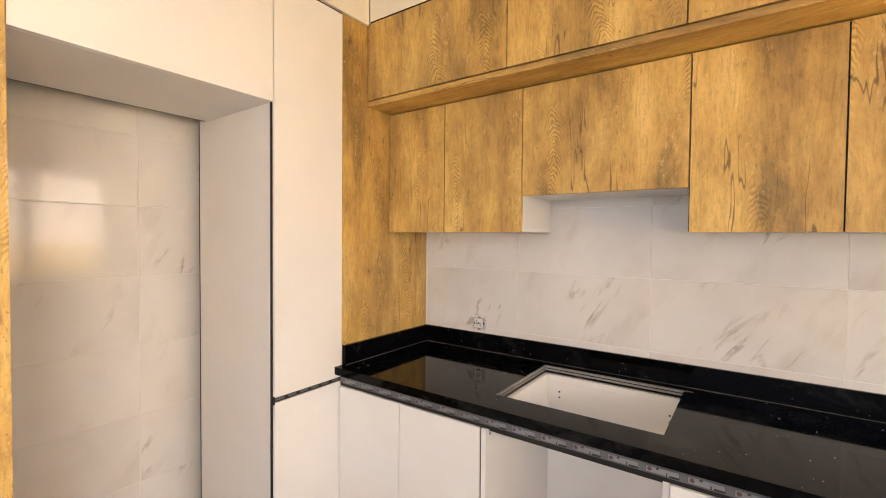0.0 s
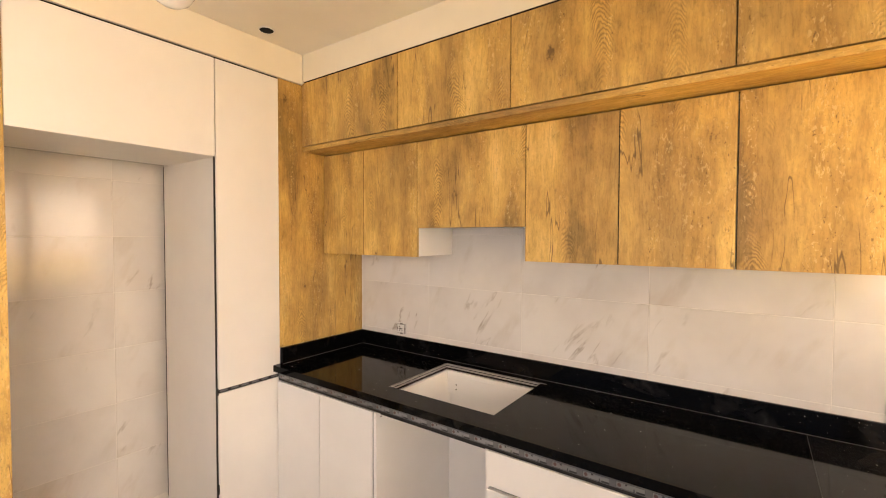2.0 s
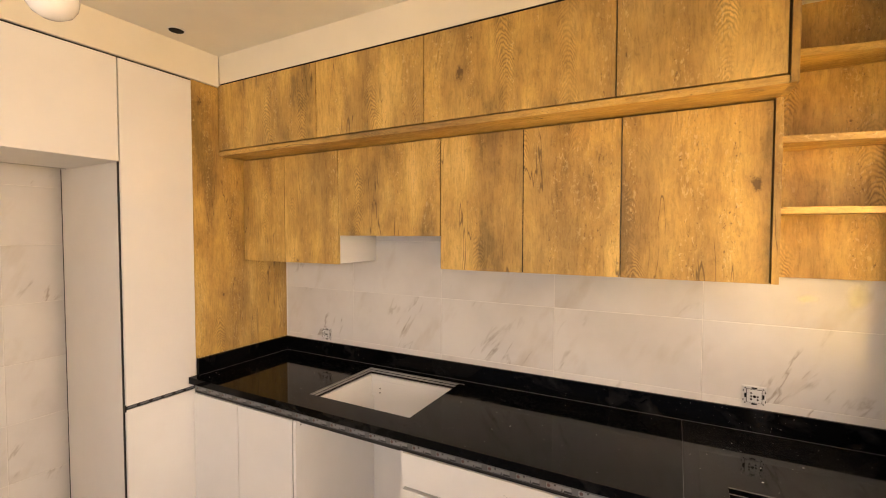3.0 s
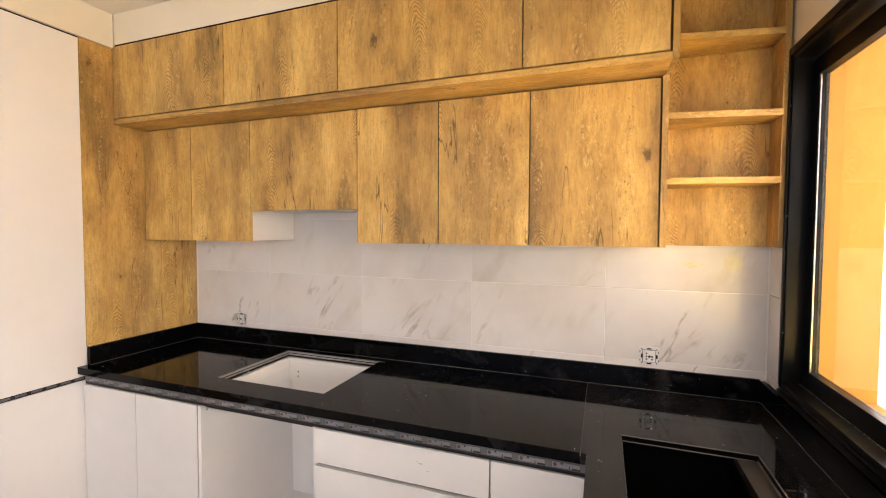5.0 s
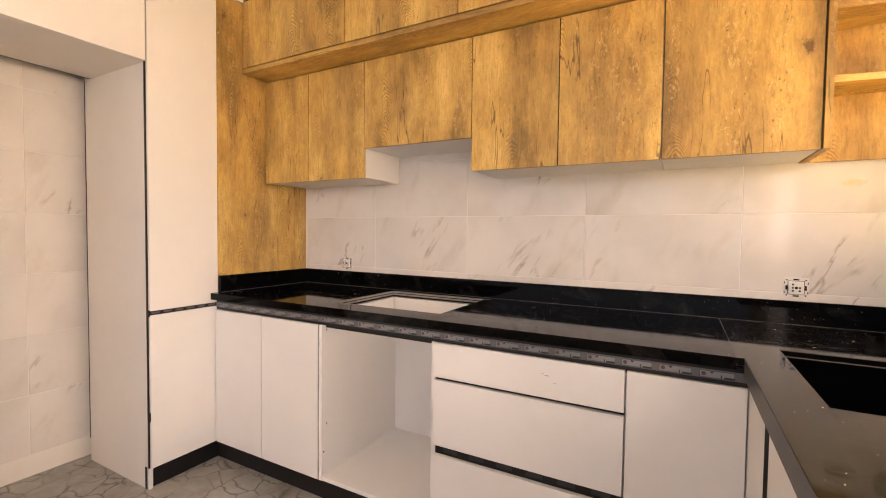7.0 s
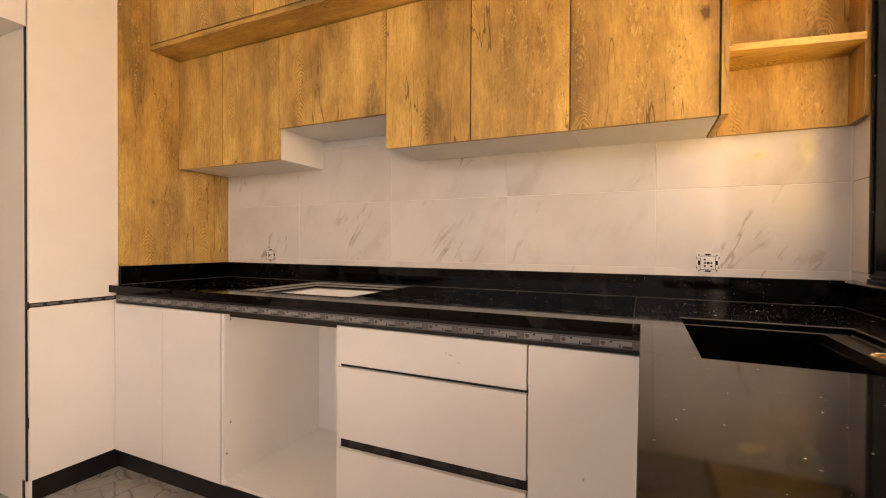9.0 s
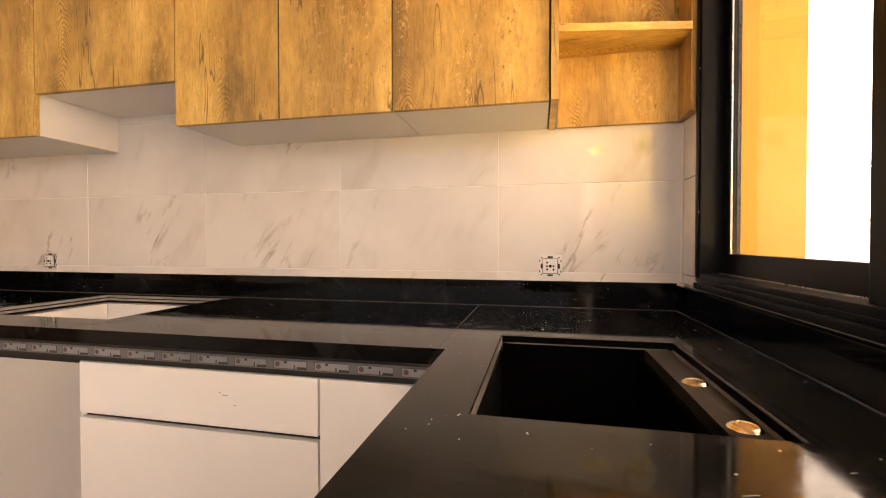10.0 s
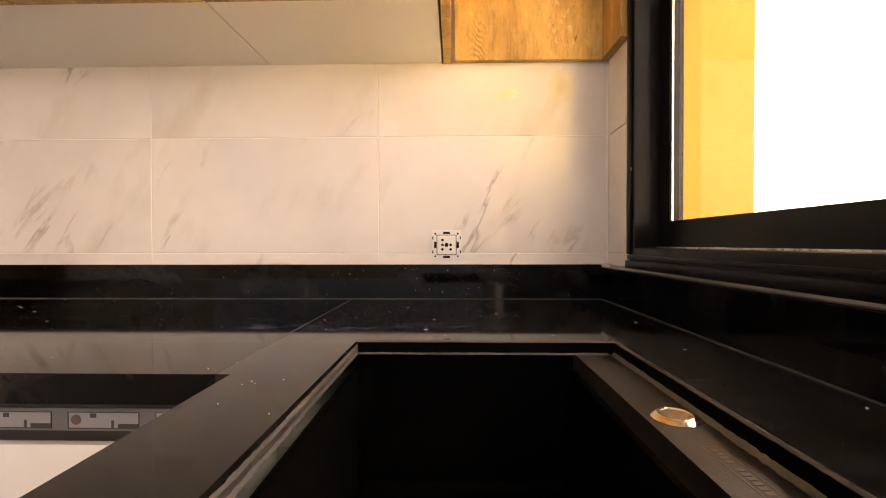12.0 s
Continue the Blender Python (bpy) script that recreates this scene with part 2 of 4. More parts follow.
OAK, MARBLE, GRANITE, FLOOR = oak(), marble(), granite(), floor_stone()
GRANITE_DUSTY = granite("black_granite_under_dust", 0.09, 0.16)
OAK_LYING = oak("oak_laminate_lying", True)
WHITE = plain("white_laminate", (0.80, 0.78, 0.76), 0.42, 90, 0.03, 0.10)
CREAM = plain("cream_wall_paint", (0.80, 0.74, 0.62), 0.75, 45, 0.12, 0.15)
CEIL = plain("white_ceiling_paint", (0.80, 0.76, 0.69), 0.85, 35, 0.10, 0.15)
YELLOW = plain("yellow_render", (0.50, 0.285, 0.056), 0.85, 80, 0.25, 0.12)
GROUT = plain("pale_grout", (0.78, 0.75, 0.71), 0.8, 120, 0.1)
ALU = plain("black_aluminium", (0.005, 0.0048, 0.0048), 0.34, 30, 0.002, 0.1)
PLINTH = plain("black_plinth", (0.012, 0.011, 0.011), 0.4, 120, 0.03, 0.2)
FILM_PALE = plain("pale_film_print", (0.28, 0.28, 0.29), 0.35, 90, 0.1, 0.9)
SCUFF = plain("grey_scuff", (0.50, 0.48, 0.47), 0.5, 90, 0.1, 0.5)
FILM = plain("grey_protective_film", (0.13, 0.13, 0.138), 0.3, 60, 0.1, 0.5)
FILM_EDGE = plain("dark_film_print", (0.02, 0.02, 0.022), 0.4, 60, 0.05)
FILM_RED = plain("faded_red_print", (0.11, 0.055, 0.05), 0.4, 60, 0.05)
STEEL = plain("brushed_steel", (0.62, 0.58, 0.52), 0.28, 150, 0.05, 0.2, 1.0)
BRASS = plain("brushed_brass", (0.74, 0.60, 0.40), 0.24, 180, 0.0, 0.0, 1.0)
ZINC = plain("zinc_plate", (0.72, 0.70, 0.69), 0.38, 120, 0.05, 0.2, 0.6)
PLASTIC = plain("white_plastic", (0.76, 0.75, 0.74), 0.35, 100, 0.02)
# near-black with the shade of holes and gaps put into the colour
HOLE_SHADE = plain("hole_shade", (0.01, 0.01, 0.01), 0.7, 80, 0.02)
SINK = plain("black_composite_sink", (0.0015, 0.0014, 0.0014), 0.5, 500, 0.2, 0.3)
# dusty ledge; its brown also paints the yellow light reflected there
LEDGE = plain("dusty_composite_sheen", (0.018, 0.0145, 0.0115), 0.40, 400, 0.2, 0.5)
ROUGH_CUT = plain("raw_sawn_granite", (0.045, 0.042, 0.042), 0.75, 250, 0.6, 0.7)
# grey stands in for light reflected by the return's front edge
EDGE_SHEEN = plain("granite_edge_sheen", (0.055, 0.048, 0.046), 0.45, 250, 0.2, 0.4)
SEAL = plain("grey_sealant", (0.07, 0.065, 0.062), 0.6, 300, 0.3, 0.8)
PALE_CUT = plain("chipped_granite_dust", (0.30, 0.28, 0.27), 0.7, 300, 0.4, 0.8)
CHIP = plain("chipped_stone", (0.105, 0.096, 0.09), 0.75, 700, 0.6, 0.9)
GOLD_PRINT = plain("tan_print", (0.09, 0.068, 0.05), 0.6, 100, 0.02)
BULB = material("opal_glass", (0.9, 0.88, 0.86), 0.12)
for soft_black, level in ((ALU, 0.14), (PLINTH, 0.3), (SINK, 0.03), (LEDGE, 0.3), (HOLE_SHADE, 0.1)):
    soft_black.node_tree.nodes["Principled BSDF"].inputs["Specular IOR Level"].default_value = level
STAIN = material("yellow_paint_smudge", (0.82, 0.71, 0.22), 0.3)
sn = Net(STAIN)
dist = sn.node("VectorMath")
dist.operation = "LENGTH"
sn.put(dist.inputs[0], sn.node("TexCoord").outputs["Object"])
edge = sn.math("SUBTRACT", 1.0, sn.math("DIVIDE", dist.outputs["Value"], 0.052))
sn.put(sn.b.inputs["Alpha"], sn.math("MULTIPLY", sn.ramp(sn.math("ADD", edge, sn.math("SUBTRACT", sn.noise(sn.coords((38, 38, 24)), 1.0, 4), 0.5)), [(0.05, 0.0), (1.0, 1.0)]), 0.20))
DUST = plain("plaster_specks", (0.46, 0.44, 0.41), 0.9, 200, 0.2)
GLASS = material("window_glass", (1, 1, 1), 0.0)
GLASS.node_tree.nodes["Principled BSDF"].inputs["Transmission Weight"].default_value = 1.0
GLASS.node_tree.nodes["Principled BSDF"].inputs["IOR"].default_value = 1.45
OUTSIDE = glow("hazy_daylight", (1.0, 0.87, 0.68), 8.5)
# emission stands in for sunshine on the low wall outside
YELLOW_GLOW = glow("glowing_yellow_wall", (1.0, 0.66, 0.17), 6.0)
EARTH = plain("pale_yard", (0.42, 0.37, 0.30), 0.9, 20, 0.4, 0.4)


# ---- building helpers ----
def box(bm, x0, x1, y0, y1, z0, z1, bev=0.0):
    m = Matrix.Translation(((x0 + x1) / 2, (y0 + y1) / 2, (z0 + z1) / 2)) @ Matrix.Diagonal((abs(x1 - x0), abs(y1 - y0), abs(z1 - z0), 1))
    verts = bmesh.ops.create_cube(bm, size=1, matrix=m)["verts"]
    if bev:
        edges = list({e for v in verts for e in v.link_edges})
        bmesh.ops.bevel(bm, geom=edges, offset=bev, segments=2, affect="EDGES", profile=0.7)
    return bm


def boxed(*dims, bev=0.0):
    return box(bmesh.new(), *dims, bev=bev)


def rod(bm, centre, r1, r2, depth, axis="z", seg=32):
    turn = {"z": Matrix(), "x": Matrix.Rotation(radians(90), 4, "Y"), "y": Matrix.Rotation(radians(-90), 4, "X")}[axis]
    bmesh.ops.create_cone(bm, cap_ends=True, segments=seg, radius1=r1, radius2=r2, depth=depth, matrix=Matrix.Translation(centre) @ turn)
    return bm


def lathe(bm, centre, profile, seg=40):
    """A turned shape about the z axis from (radius, height) pairs."""
    rings = []
    for r, h in profile:
        rings.append([bm.verts.new((centre[0] + r * math.cos(a), centre[1] + r * math.sin(a), centre[2] + h)) for a in (2 * math.pi * k / seg for k in range(seg))])
    for a, b in zip(rings, rings[1:]):
        for k in range(seg):
            bm.faces.new((a[k], a[(k + 1) % seg], b[(k + 1) % seg], b[k]))
    bm.faces.new(rings[0][::-1])
    bm.faces.new(rings[-1])
    return bm


def prism(bm, outline, z0, z1):
    """An upright prism over a plan outline, anticlockwise."""
    lo = [bm.verts.new((x, y, z0)) for x, y in outline]
    hi = [bm.verts.new((x, y, z1)) for x, y in outline]
    bm.faces.new(lo[::-1])
    bm.faces.new(hi)
    for k in range(len(lo)):
        j = (k + 1) % len(lo)
        bm.faces.new((lo[k], lo[j], hi[j], hi[k]))
    return bm


def slab(bm, xs, ys, z0, z1, gone=()):
    """A slab over a grid of cells, but for the cells (column, row) that are gone."""
    full = {(i, j) for i in range(len(xs) - 1) for j in range(len(ys) - 1)} - set(gone)
    made = {}

    def vert(i, j, z):
        if (i, j, z) not in made:
            made[i, j, z] = bm.verts.new((xs[i], ys[j], z))
        return made[i, j, z]

    for i, j in sorted(full):
        c = [(i, j), (i + 1, j), (i + 1, j + 1), (i, j + 1)]
        bm.faces.new([vert(*p, z1) for p in c])
        bm.faces.new([vert(*p, z0) for p in c[::-1]])
        for (a, b), (di, dj) in zip(((0, 1), (1, 2), (2, 3), (3, 0)), ((0, -1), (1, 0), (0, 1), (-1, 0))):
            if (i + di, j + dj) not in full:
                bm.faces.new((vert(*c[a], z0), vert(*c[b], z0), vert(*c[b], z1), vert(*c[a], z1)))
    return bm


def finish(name, bm, mat, smooth=False):
    bmesh.ops.recalc_face_normals(bm, faces=bm.faces)
    me = bpy.data.meshes.new(name)
    bm.to_mesh(me)
    bm.free()
    me.materials.append(mat)
    if smooth:
        for p in me.polygons:
            p.use_smooth = True
        me.set_sharp_from_angle(angle=radians(40))
    return new(name, me)


def part(name, bm, mat, parent, label="", smooth=False):
    ob = finish(name, bm, mat, smooth)
    ob.parent = parent
    if parent.type == "EMPTY":
        ob.matrix_parent_inverse = parent.matrix_basis.inverted()
    return tagged(ob, label=label)


def thing(name, at, label, category, group=""):
    ob = new(name)
    ob.empty_display_size = 0.05
    ob.matrix_basis = Matrix.Translation(at)
    return tagged(ob, label=label, category=category, group=group)


def structure(name, bm, mat, label="", smooth=False):
    return tagged(finish(name, bm, mat, smooth), label=label, kind="structure")


# ---- the room ----
structure("floor", boxed(-2.3, 1.8, -2.45, 2.2, -0.1, 0.0), FLOOR, "grey crazed stone-pattern floor tiles")
structure("ceiling", boxed(-2.3, 1.8, -2.45, 2.2, ZT, ZT + 0.12), CEIL, "white painted ceiling")
wall_north = structure("wall_north", boxed(-2.3, 1.8, YB + 0.0012, YB + 0.2, 0, ZT), GROUT, "wall behind the worktop, tiled above it")
wall_west = structure("wall_west", boxed(-2.3, XN - 0.0012, -2.45, YB + 0.0008, 0, ZT), GROUT, "wall at the back of the fridge recess")
# unseen closing wall; its wide opening is added for the rear fills
bm = bmesh.new()
box(bm, -2.3, -2.0, -2.6, -2.45, 0, ZT)
box(bm, 1.5, 1.8, -2.6, -2.45, 0, ZT)
box(bm, -2.0, 1.5, -2.6, -2.45, 2.54, ZT)
box(bm, -2.0, 1.5, -2.6, -2.45, 0, 0.92)
structure("wall_south", bm, CREAM, "cream painted wall, unseen, with an opening added for the fill lamps")
E0 = XR + 0.008
for name, x0, x1, mat, label in (("wall_east", E0, 1.60, CREAM, "cream painted wall round the window"), ("facade_east", 1.60, 1.795, YELLOW, "yellow rendered outer wall and window reveal")):
    bm = bmesh.new()
    top = WZ1 if name == "wall_east" else WZ1 + 0.01
    far = W1 if name == "wall_east" else W1 - 0.008
    box(bm, x0, x1, -0.55, W0, 0, ZT)
    # unseen opening added here to let the side fill lamp in
    box(bm, x0, x1, -2.45, -2.15, 0, ZT)
    box(bm, x0, x1, -2.15, -0.55, 0, 1.0)
    box(bm, x0, x1, -2.15, -0.55, 2.24, ZT)
    box(bm, x0, x1, far, YB + 0.001, 0, ZT)
    box(bm, x0, x1, W0, far, 0, WZ0)
    box(bm, x0, x1, W0, far, top, ZT)
    structure(name, bm, mat, label)
structure("ground", boxed(1.8, 60, -60, 60, -0.6, -0.5), EARTH, "pale bare yard outside")
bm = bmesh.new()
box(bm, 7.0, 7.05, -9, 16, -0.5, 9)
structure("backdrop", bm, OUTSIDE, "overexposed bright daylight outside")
structure("backdrop_garden_wall", boxed(4.2, 4.4, -4.0, 4.5, -0.5, 1.3), YELLOW_GLOW, "low yellow wall outside the window, glowing in place of sunlight")
# boxed-in bulkheads over the cabinets
bm = bmesh.new()
box(bm, XL + 0.016, XR + 0.008, 1.537, YB + 0.001, 2.493, ZT - 0.001)
structure("bulkhead_north", bm, CREAM, "cream plaster bulkhead over wall cabinets")
bm = bmesh.new()
box(bm, XN - 0.008, XL + 0.012, -2.45, 1.536, 2.478, ZT - 0.001)
structure("bulkhead_west", bm, CREAM, "cream plaster bulkhead over tall cabinets")


# ---- window ----
def window():
    w = tagged(new("window_1"), label="black aluminium sliding window, closed, over the sink", kind="structure")
    fx0, fx1 = 1.522, 1.628
    bm = bmesh.new()
    box(bm, fx0, fx1, W1 - 0.024, W1, WZ0, WZ1, bev=0.003)
    box(bm, fx0, fx1, W0, W0 + 0.030, WZ0, WZ1, bev=0.003)
    box(bm, fx0, fx1, W0 + 0.030, W1 - 0.024, WZ1 - 0.045, WZ1, bev=0.003)
    box(bm, fx0, fx1, W0 + 0.030, W1 - 0.024, WZ0, WZ0 + 0.046, bev=0.003)
    part("window_frame", bm, ALU, w)
    bm = bmesh.new()
    box(bm, fx0 - 0.011, fx0 - 0.0005, W0 + 0.006, W1 - 0.003, WZ0 + 0.001, WZ0 + 0.019, bev=0.0045)
    box(bm, fx0 - 0.006, fx0 - 0.0005, W0 + 0.006, W1 - 0.003, WZ0 + 0.022, WZ0 + 0.031, bev=0.0025)
    box(bm, fx0 - 0.007, fx0 - 0.0005, W1 - 0.016, W1 - 0.001, WZ0 + 0.032, WZ1 - 0.004, bev=0.003)
    box(bm, fx0 - 0.007, fx0 - 0.0005, W0 + 0.006, W1 - 0.017, WZ1 - 0.030, WZ1 - 0.004, bev=0.003)
    part("moulding", bm, ALU, w, "rounded black inner moulding", smooth=True)
    bm = bmesh.new()
    # bright strip stands in for light leaking under the closed sash
    box(bm, 1.5685, 1.5705, W0 + 0.032, W1 - 0.027, WZ0 + 0.0462, WZ0 + 0.0490)
    part("track", bm, STEEL, w, "thin track, bright in place of light showing under the sash")
    z0, z1 = WZ0 + 0.0465, WZ1 - 0.058
    for y0, y1, x0, x1 in ((1.13, W1 - 0.026, 1.578, 1.612), (W0 + 0.033, 1.205, 1.534, 1.568)):
        bm = bmesh.new()
        box(bm, x0, x1, y1 - 0.040, y1, z0, z1, bev=0.003)
        box(bm, x0, x1, y0, y0 + 0.038, z0, z1, bev=0.003)
        box(bm, x0, x1, y0 + 0.038, y1 - 0.038, z0, z0 + 0.056, bev=0.002)
        box(bm, x0, x1, y0 + 0.038, y1 - 0.038, z1 - 0.058, z1, bev=0.002)
        sash = part("sash", bm, ALU, w)
        xm = (x0 + x1) / 2
        pane = part("pane", boxed(xm - 0.003, xm + 0.003, y0 + 0.038, y1 - 0.038, z0 + 0.05, z1 - 0.05), GLASS, sash, "clear glass pane")
        pane.visible_shadow = False
        bm = bmesh.new()
        for yy in (y0 + 0.038, y1 - 0.043):
            box(bm, x0 + 0.004, x0 + 0.008, yy, yy + 0.003, z0 + 0.056, z1 - 0.058)
        part("gasket", bm, STEEL, sash, "thin pale glazing gasket")
    bm = bmesh.new()
    for z in (1.21, 1.62, 2.0):
        rod(bm, (1.5205, W1 - 0.015, z), 0.0035, 0.0035, 0.004, "x", 12)
    part("screw", bm, STEEL, w)


window()

# ---- worktop ----
YF, XF = 1.343, 0.886        # front edges of the two runs
HOB = (-0.686, -0.128, 1.472, 1.938)
CUT = (0.987, 1.364, 1.016, 1.514)
SEAM = 0.868
top = thing("worktop", (0, 1.7, 0.85), "glossy black granite worktop, dusty, with cut-outs", "worktop")
bm = slab(bmesh.new(), (XL, HOB[0], HOB[1], SEAM - 0.0006), (YF, HOB[2], HOB[3], YB), 0.87, ZC, gone=((1, 1),))
part("slab", bm, GRANITE, top)
bm = slab(bmesh.new(), (SEAM + 0.0006, XF, CUT[0], CUT[1], XR), (-1.9, CUT[2], YF, CUT[3], YB), 0.884, ZC, gone=((0, 0), (0, 1), (2, 1), (2, 2)))
part("slab", bm, GRANITE_DUSTY, top, "dusty scratched slab over the return")
part("front_edge", boxed(XF - 0.0008, XF + 0.03, -1.9, YF - 0.001, 0.851, 0.9025), EDGE_SHEEN, top, "granite front edge with its grey reflection put into the colour")
part("seam", boxed(SEAM - 0.0006, SEAM + 0.0006, YF + 0.002, YB - 0.02, 0.9025, 0.9043), SEAL, top, "fine grey joint between the slabs")
for dims in ((XL + 0.02, XR - 0.02, YB - 0.014, YB, ZC, 0.993), (XL, XL + 0.02, 1.387, YB, ZC, 0.993), (XR - 0.02, XR, -1.9, YB, ZC, 0.986)):
    part("upstand", boxed(*dims, bev=0.0015), GRANITE, top)
for dims in ((XL + 0.022, XR - 0.022, YB - 0.0162, YB - 0.0141, 0.9042, 0.9058), (XL + 0.0201, XL + 0.0222, 1.388, YB - 0.022, 0.9042, 0.9058), (XR - 0.0222, XR - 0.0201, -1.9, YB - 0.022, 0.9042, 0.9058)):
    part("sealant", boxed(*dims), SEAL, top, "thin dusty sealant bead")
bm = bmesh.new()
x0, x1, y0, y1 = HOB
box(bm, x0 - 0.004, x0, y0 - 0.002, y1 + 0.004, 0.9037, 0.9045)
box(bm, x0, x1 + 0.03, y1, y1 + 0.004, 0.9037, 0.9045)
for za, zb in ((0.8712, 0.8745), (0.8835, 0.8915), (0.8955, 0.9032)):
    box(bm, x0 + 0.0002, x0 + 0.0014, y0, y1, za, zb)
    box(bm, x0 + 0.0014, x1, y1 - 0.0014, y1 - 0.0002, za, zb)
part("cut_edge", bm, PALE_CUT, top, "pale chipped edge of the hob cut-out")
bm = bmesh.new()
x0, x1, y0, y1 = CUT
box(bm, x0 - 0.002, x0 + 0.0012, y0, y1, 0.8846, 0.8955, bev=0.0006)
part("cut_edge", bm, ROUGH_CUT, top, "grey ground edge of the sink cut-out")
part("cut_edge", boxed(x0 + 0.0012, x1, y1 - 0.0012, y1 + 0.002, 0.8846, 0.9015), SINK, top, "unpolished black cut edge")
# uneven chipped lips along the cut-out and the bead under the slab
saw = random.Random(12)


def lip(a, c, out, zs, wide, wobble):
    """A ragged narrow strip from a to c, its rim wandering to one side."""
    lb = bmesh.new()
    a, c = Vector(a), Vector(c)
    steps = int((c - a).length / 0.004)
    rows = []
    for k in range(steps + 1):
        at = a.lerp(c, k / steps)
        ring = []
        for m_, z in enumerate(zs):
            far = (wide * m_ / (len(zs) - 1)) + saw.uniform(-wobble, wobble)
            ring.append(lb.verts.new(at + Vector(out) * far + Vector((0, 0, z + saw.uniform(-wobble, wobble) * 0.5))))
        rows.append(ring)
    for r0, r1 in zip(rows, rows[1:]):
        for m_ in range(len(zs) - 1):
            lb.faces.new((r0[m_], r0[m_ + 1], r1[m_ + 1], r1[m_]))
    return lb


part("chipped_edge", lip((x0 + 0.0006, y0, 0), (x0 + 0.0006, y1, 0), (1, 0, 0), (0.8985, 0.8968, 0.8950), 0.0014, 0.0006), CHIP, top, "pale chipped saw-cut arris", smooth=True)
part("chipped_edge", lip((x0 + 0.0008, y0, 0), (x0 + 0.0008, y1, 0), (1, 0, 0), (0.8890, 0.8872, 0.8852), 0.0022, 0.0007), CHIP, top, "pale ragged sealant", smooth=True)
part("chipped_edge", lip((x0, y1 + 0.0005, 0), (x1, y1 + 0.0005, 0), (0, -1, 0), (0.9043, 0.9038, 0.9015), 0.0022, 0.0004), CHIP, top, "pale chipped saw-cut arris", smooth=True)
part("chipped_edge", lip((x0, y1 - 0.001, 0), (x1 - 0.01, y1 - 0.001, 0), (0, -1, 0), (0.8868, 0.8854, 0.8838), 0.0018, 0.0004), CHIP, top, "pale ragged sealant", smooth=True)
part("chipped_edge", lip((x1 - 0.0016, y0, 0), (x1 - 0.0016, y1, 0), (-1, 0, 0), (0.8880, 0.8850, 0.8835), 0.0040, 0.0010), CHIP, top, "pale ragged sealant", smooth=True)
part("chipped_edge", lip((x1 + 0.0012, y0, 0), (x1 + 0.0012, y1, 0), (-1, 0, 0), (0.9042, 0.9040, 0.9015), 0.0026, 0.0004), CHIP, top, "pale chipped saw-cut arris", smooth=True)
part("cut_edge", boxed(x1 - 0.0012, x1 - 0.0002, y0, y1, 0.8846, 0.9005), SINK, top, "unpolished black cut edge")

# ---- sink ----
sk = thing("sink", (1.19, 1.25, 0.6), "black composite undermount sink with a tap ledge", "sink")
bx0, bx1, by0, by1 = 0.989, 1.308, 1.017, 1.528
part("ledge", slab(bmesh.new(), (0.972, bx0, bx1, 1.385), (0.98, by0, by1, 1.546), 0.8595, 0.8830, gone=((1, 1), (1, 2), (0, 0), (0, 1), (0, 2))), LEDGE, sk, "dusty tap ledge and rim, reflected yellow put into the colour")
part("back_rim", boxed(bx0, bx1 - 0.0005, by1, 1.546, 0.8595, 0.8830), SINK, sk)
bm = boxed(bx0 - 0.01, bx1 + 0.0, by0 - 0.01, by1 + 0.01, 0.665, 0.8594)
lid = max(bm.faces, key=lambda f: f.calc_center_median().z)
bmesh.ops.inset_region(bm, faces=[lid], thickness=0.01)
hole = bmesh.ops.extrude_discrete_faces(bm, faces=[lid])["faces"][0]
bmesh.ops.translate(bm, verts=list(hole.verts), vec=(0, 0, -0.185))
bm.normal_update()
inner = {e for v in hole.verts for e in v.link_edges}
bmesh.ops.bevel(bm, geom=list(inner), offset=0.018, segments=4, affect="EDGES", profile=0.5)
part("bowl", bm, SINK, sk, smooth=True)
for y in (1.283, 1.097):
    bm = lathe(bmesh.new(), (1.335, y, 0.8831), [(0.0212, 0.0), (0.0212, 0.0012), (0.0160, 0.0052), (0.0152, 0.0052), (0.0146, 0.0042), (0.004, 0.0042)])
    part("tap_hole_cap", bm, BRASS, sk, "brass-tinted steel cap over a tap hole", smooth=True)
bm = bmesh.new()
for xa, xb, ya, yb in ((1.328, 1.329, 1.155, 1.227), (1.341, 1.342, 1.155, 1.227), (1.328, 1.342, 1.154, 1.1551), (1.328, 1.342, 1.2269, 1.228)):
    box(bm, xa, xb, ya, yb, 0.8831, 0.8835)
for k in range(11):
    if k != 6:
        box(bm, 1.332, 1.338, 1.159 + 0.0060 * k, 1.1632 + 0.0060 * k, 0.8831, 0.8835)
part("label", bm, GOLD_PRINT, sk, "small tan printed maker's label")

part("drain", lathe(bmesh.new(), (1.15, 1.27, 0.6744), [(0.045, 0.0), (0.045, 0.002), (0.038, 0.003), (0.034, 0.001), (0.012, 0.0005)]), SINK, sk, "dark sink drain", smooth=True)

# ---- base cabinets ----
YD = 1.366                 # fronts of the base doors
DT, DB = 0.814, 0.106      # their top and bottom


def carcass(parent, x0, x1, y0, y1, z0, z1, mat=WHITE, openings=("front",), t=0.018):
    bm = bmesh.new()
    box(bm, x0, x0 + t, y0, y1, z0, z1)
    box(bm, x1 - t, x1, y0, y1, z0, z1)
    box(bm, x0 + t, x1 - t, y0, y1, z0, z0 + t)
    box(bm, x0 + t, x1 - t, y1 - 0.008, y1, z0 + t, z1)
    if "top" not in openings:
        box(bm, x0 + t, x1 - t, y0, y1 - 0.008, z1 - t, z1)
    return part("body", bm, mat, parent)


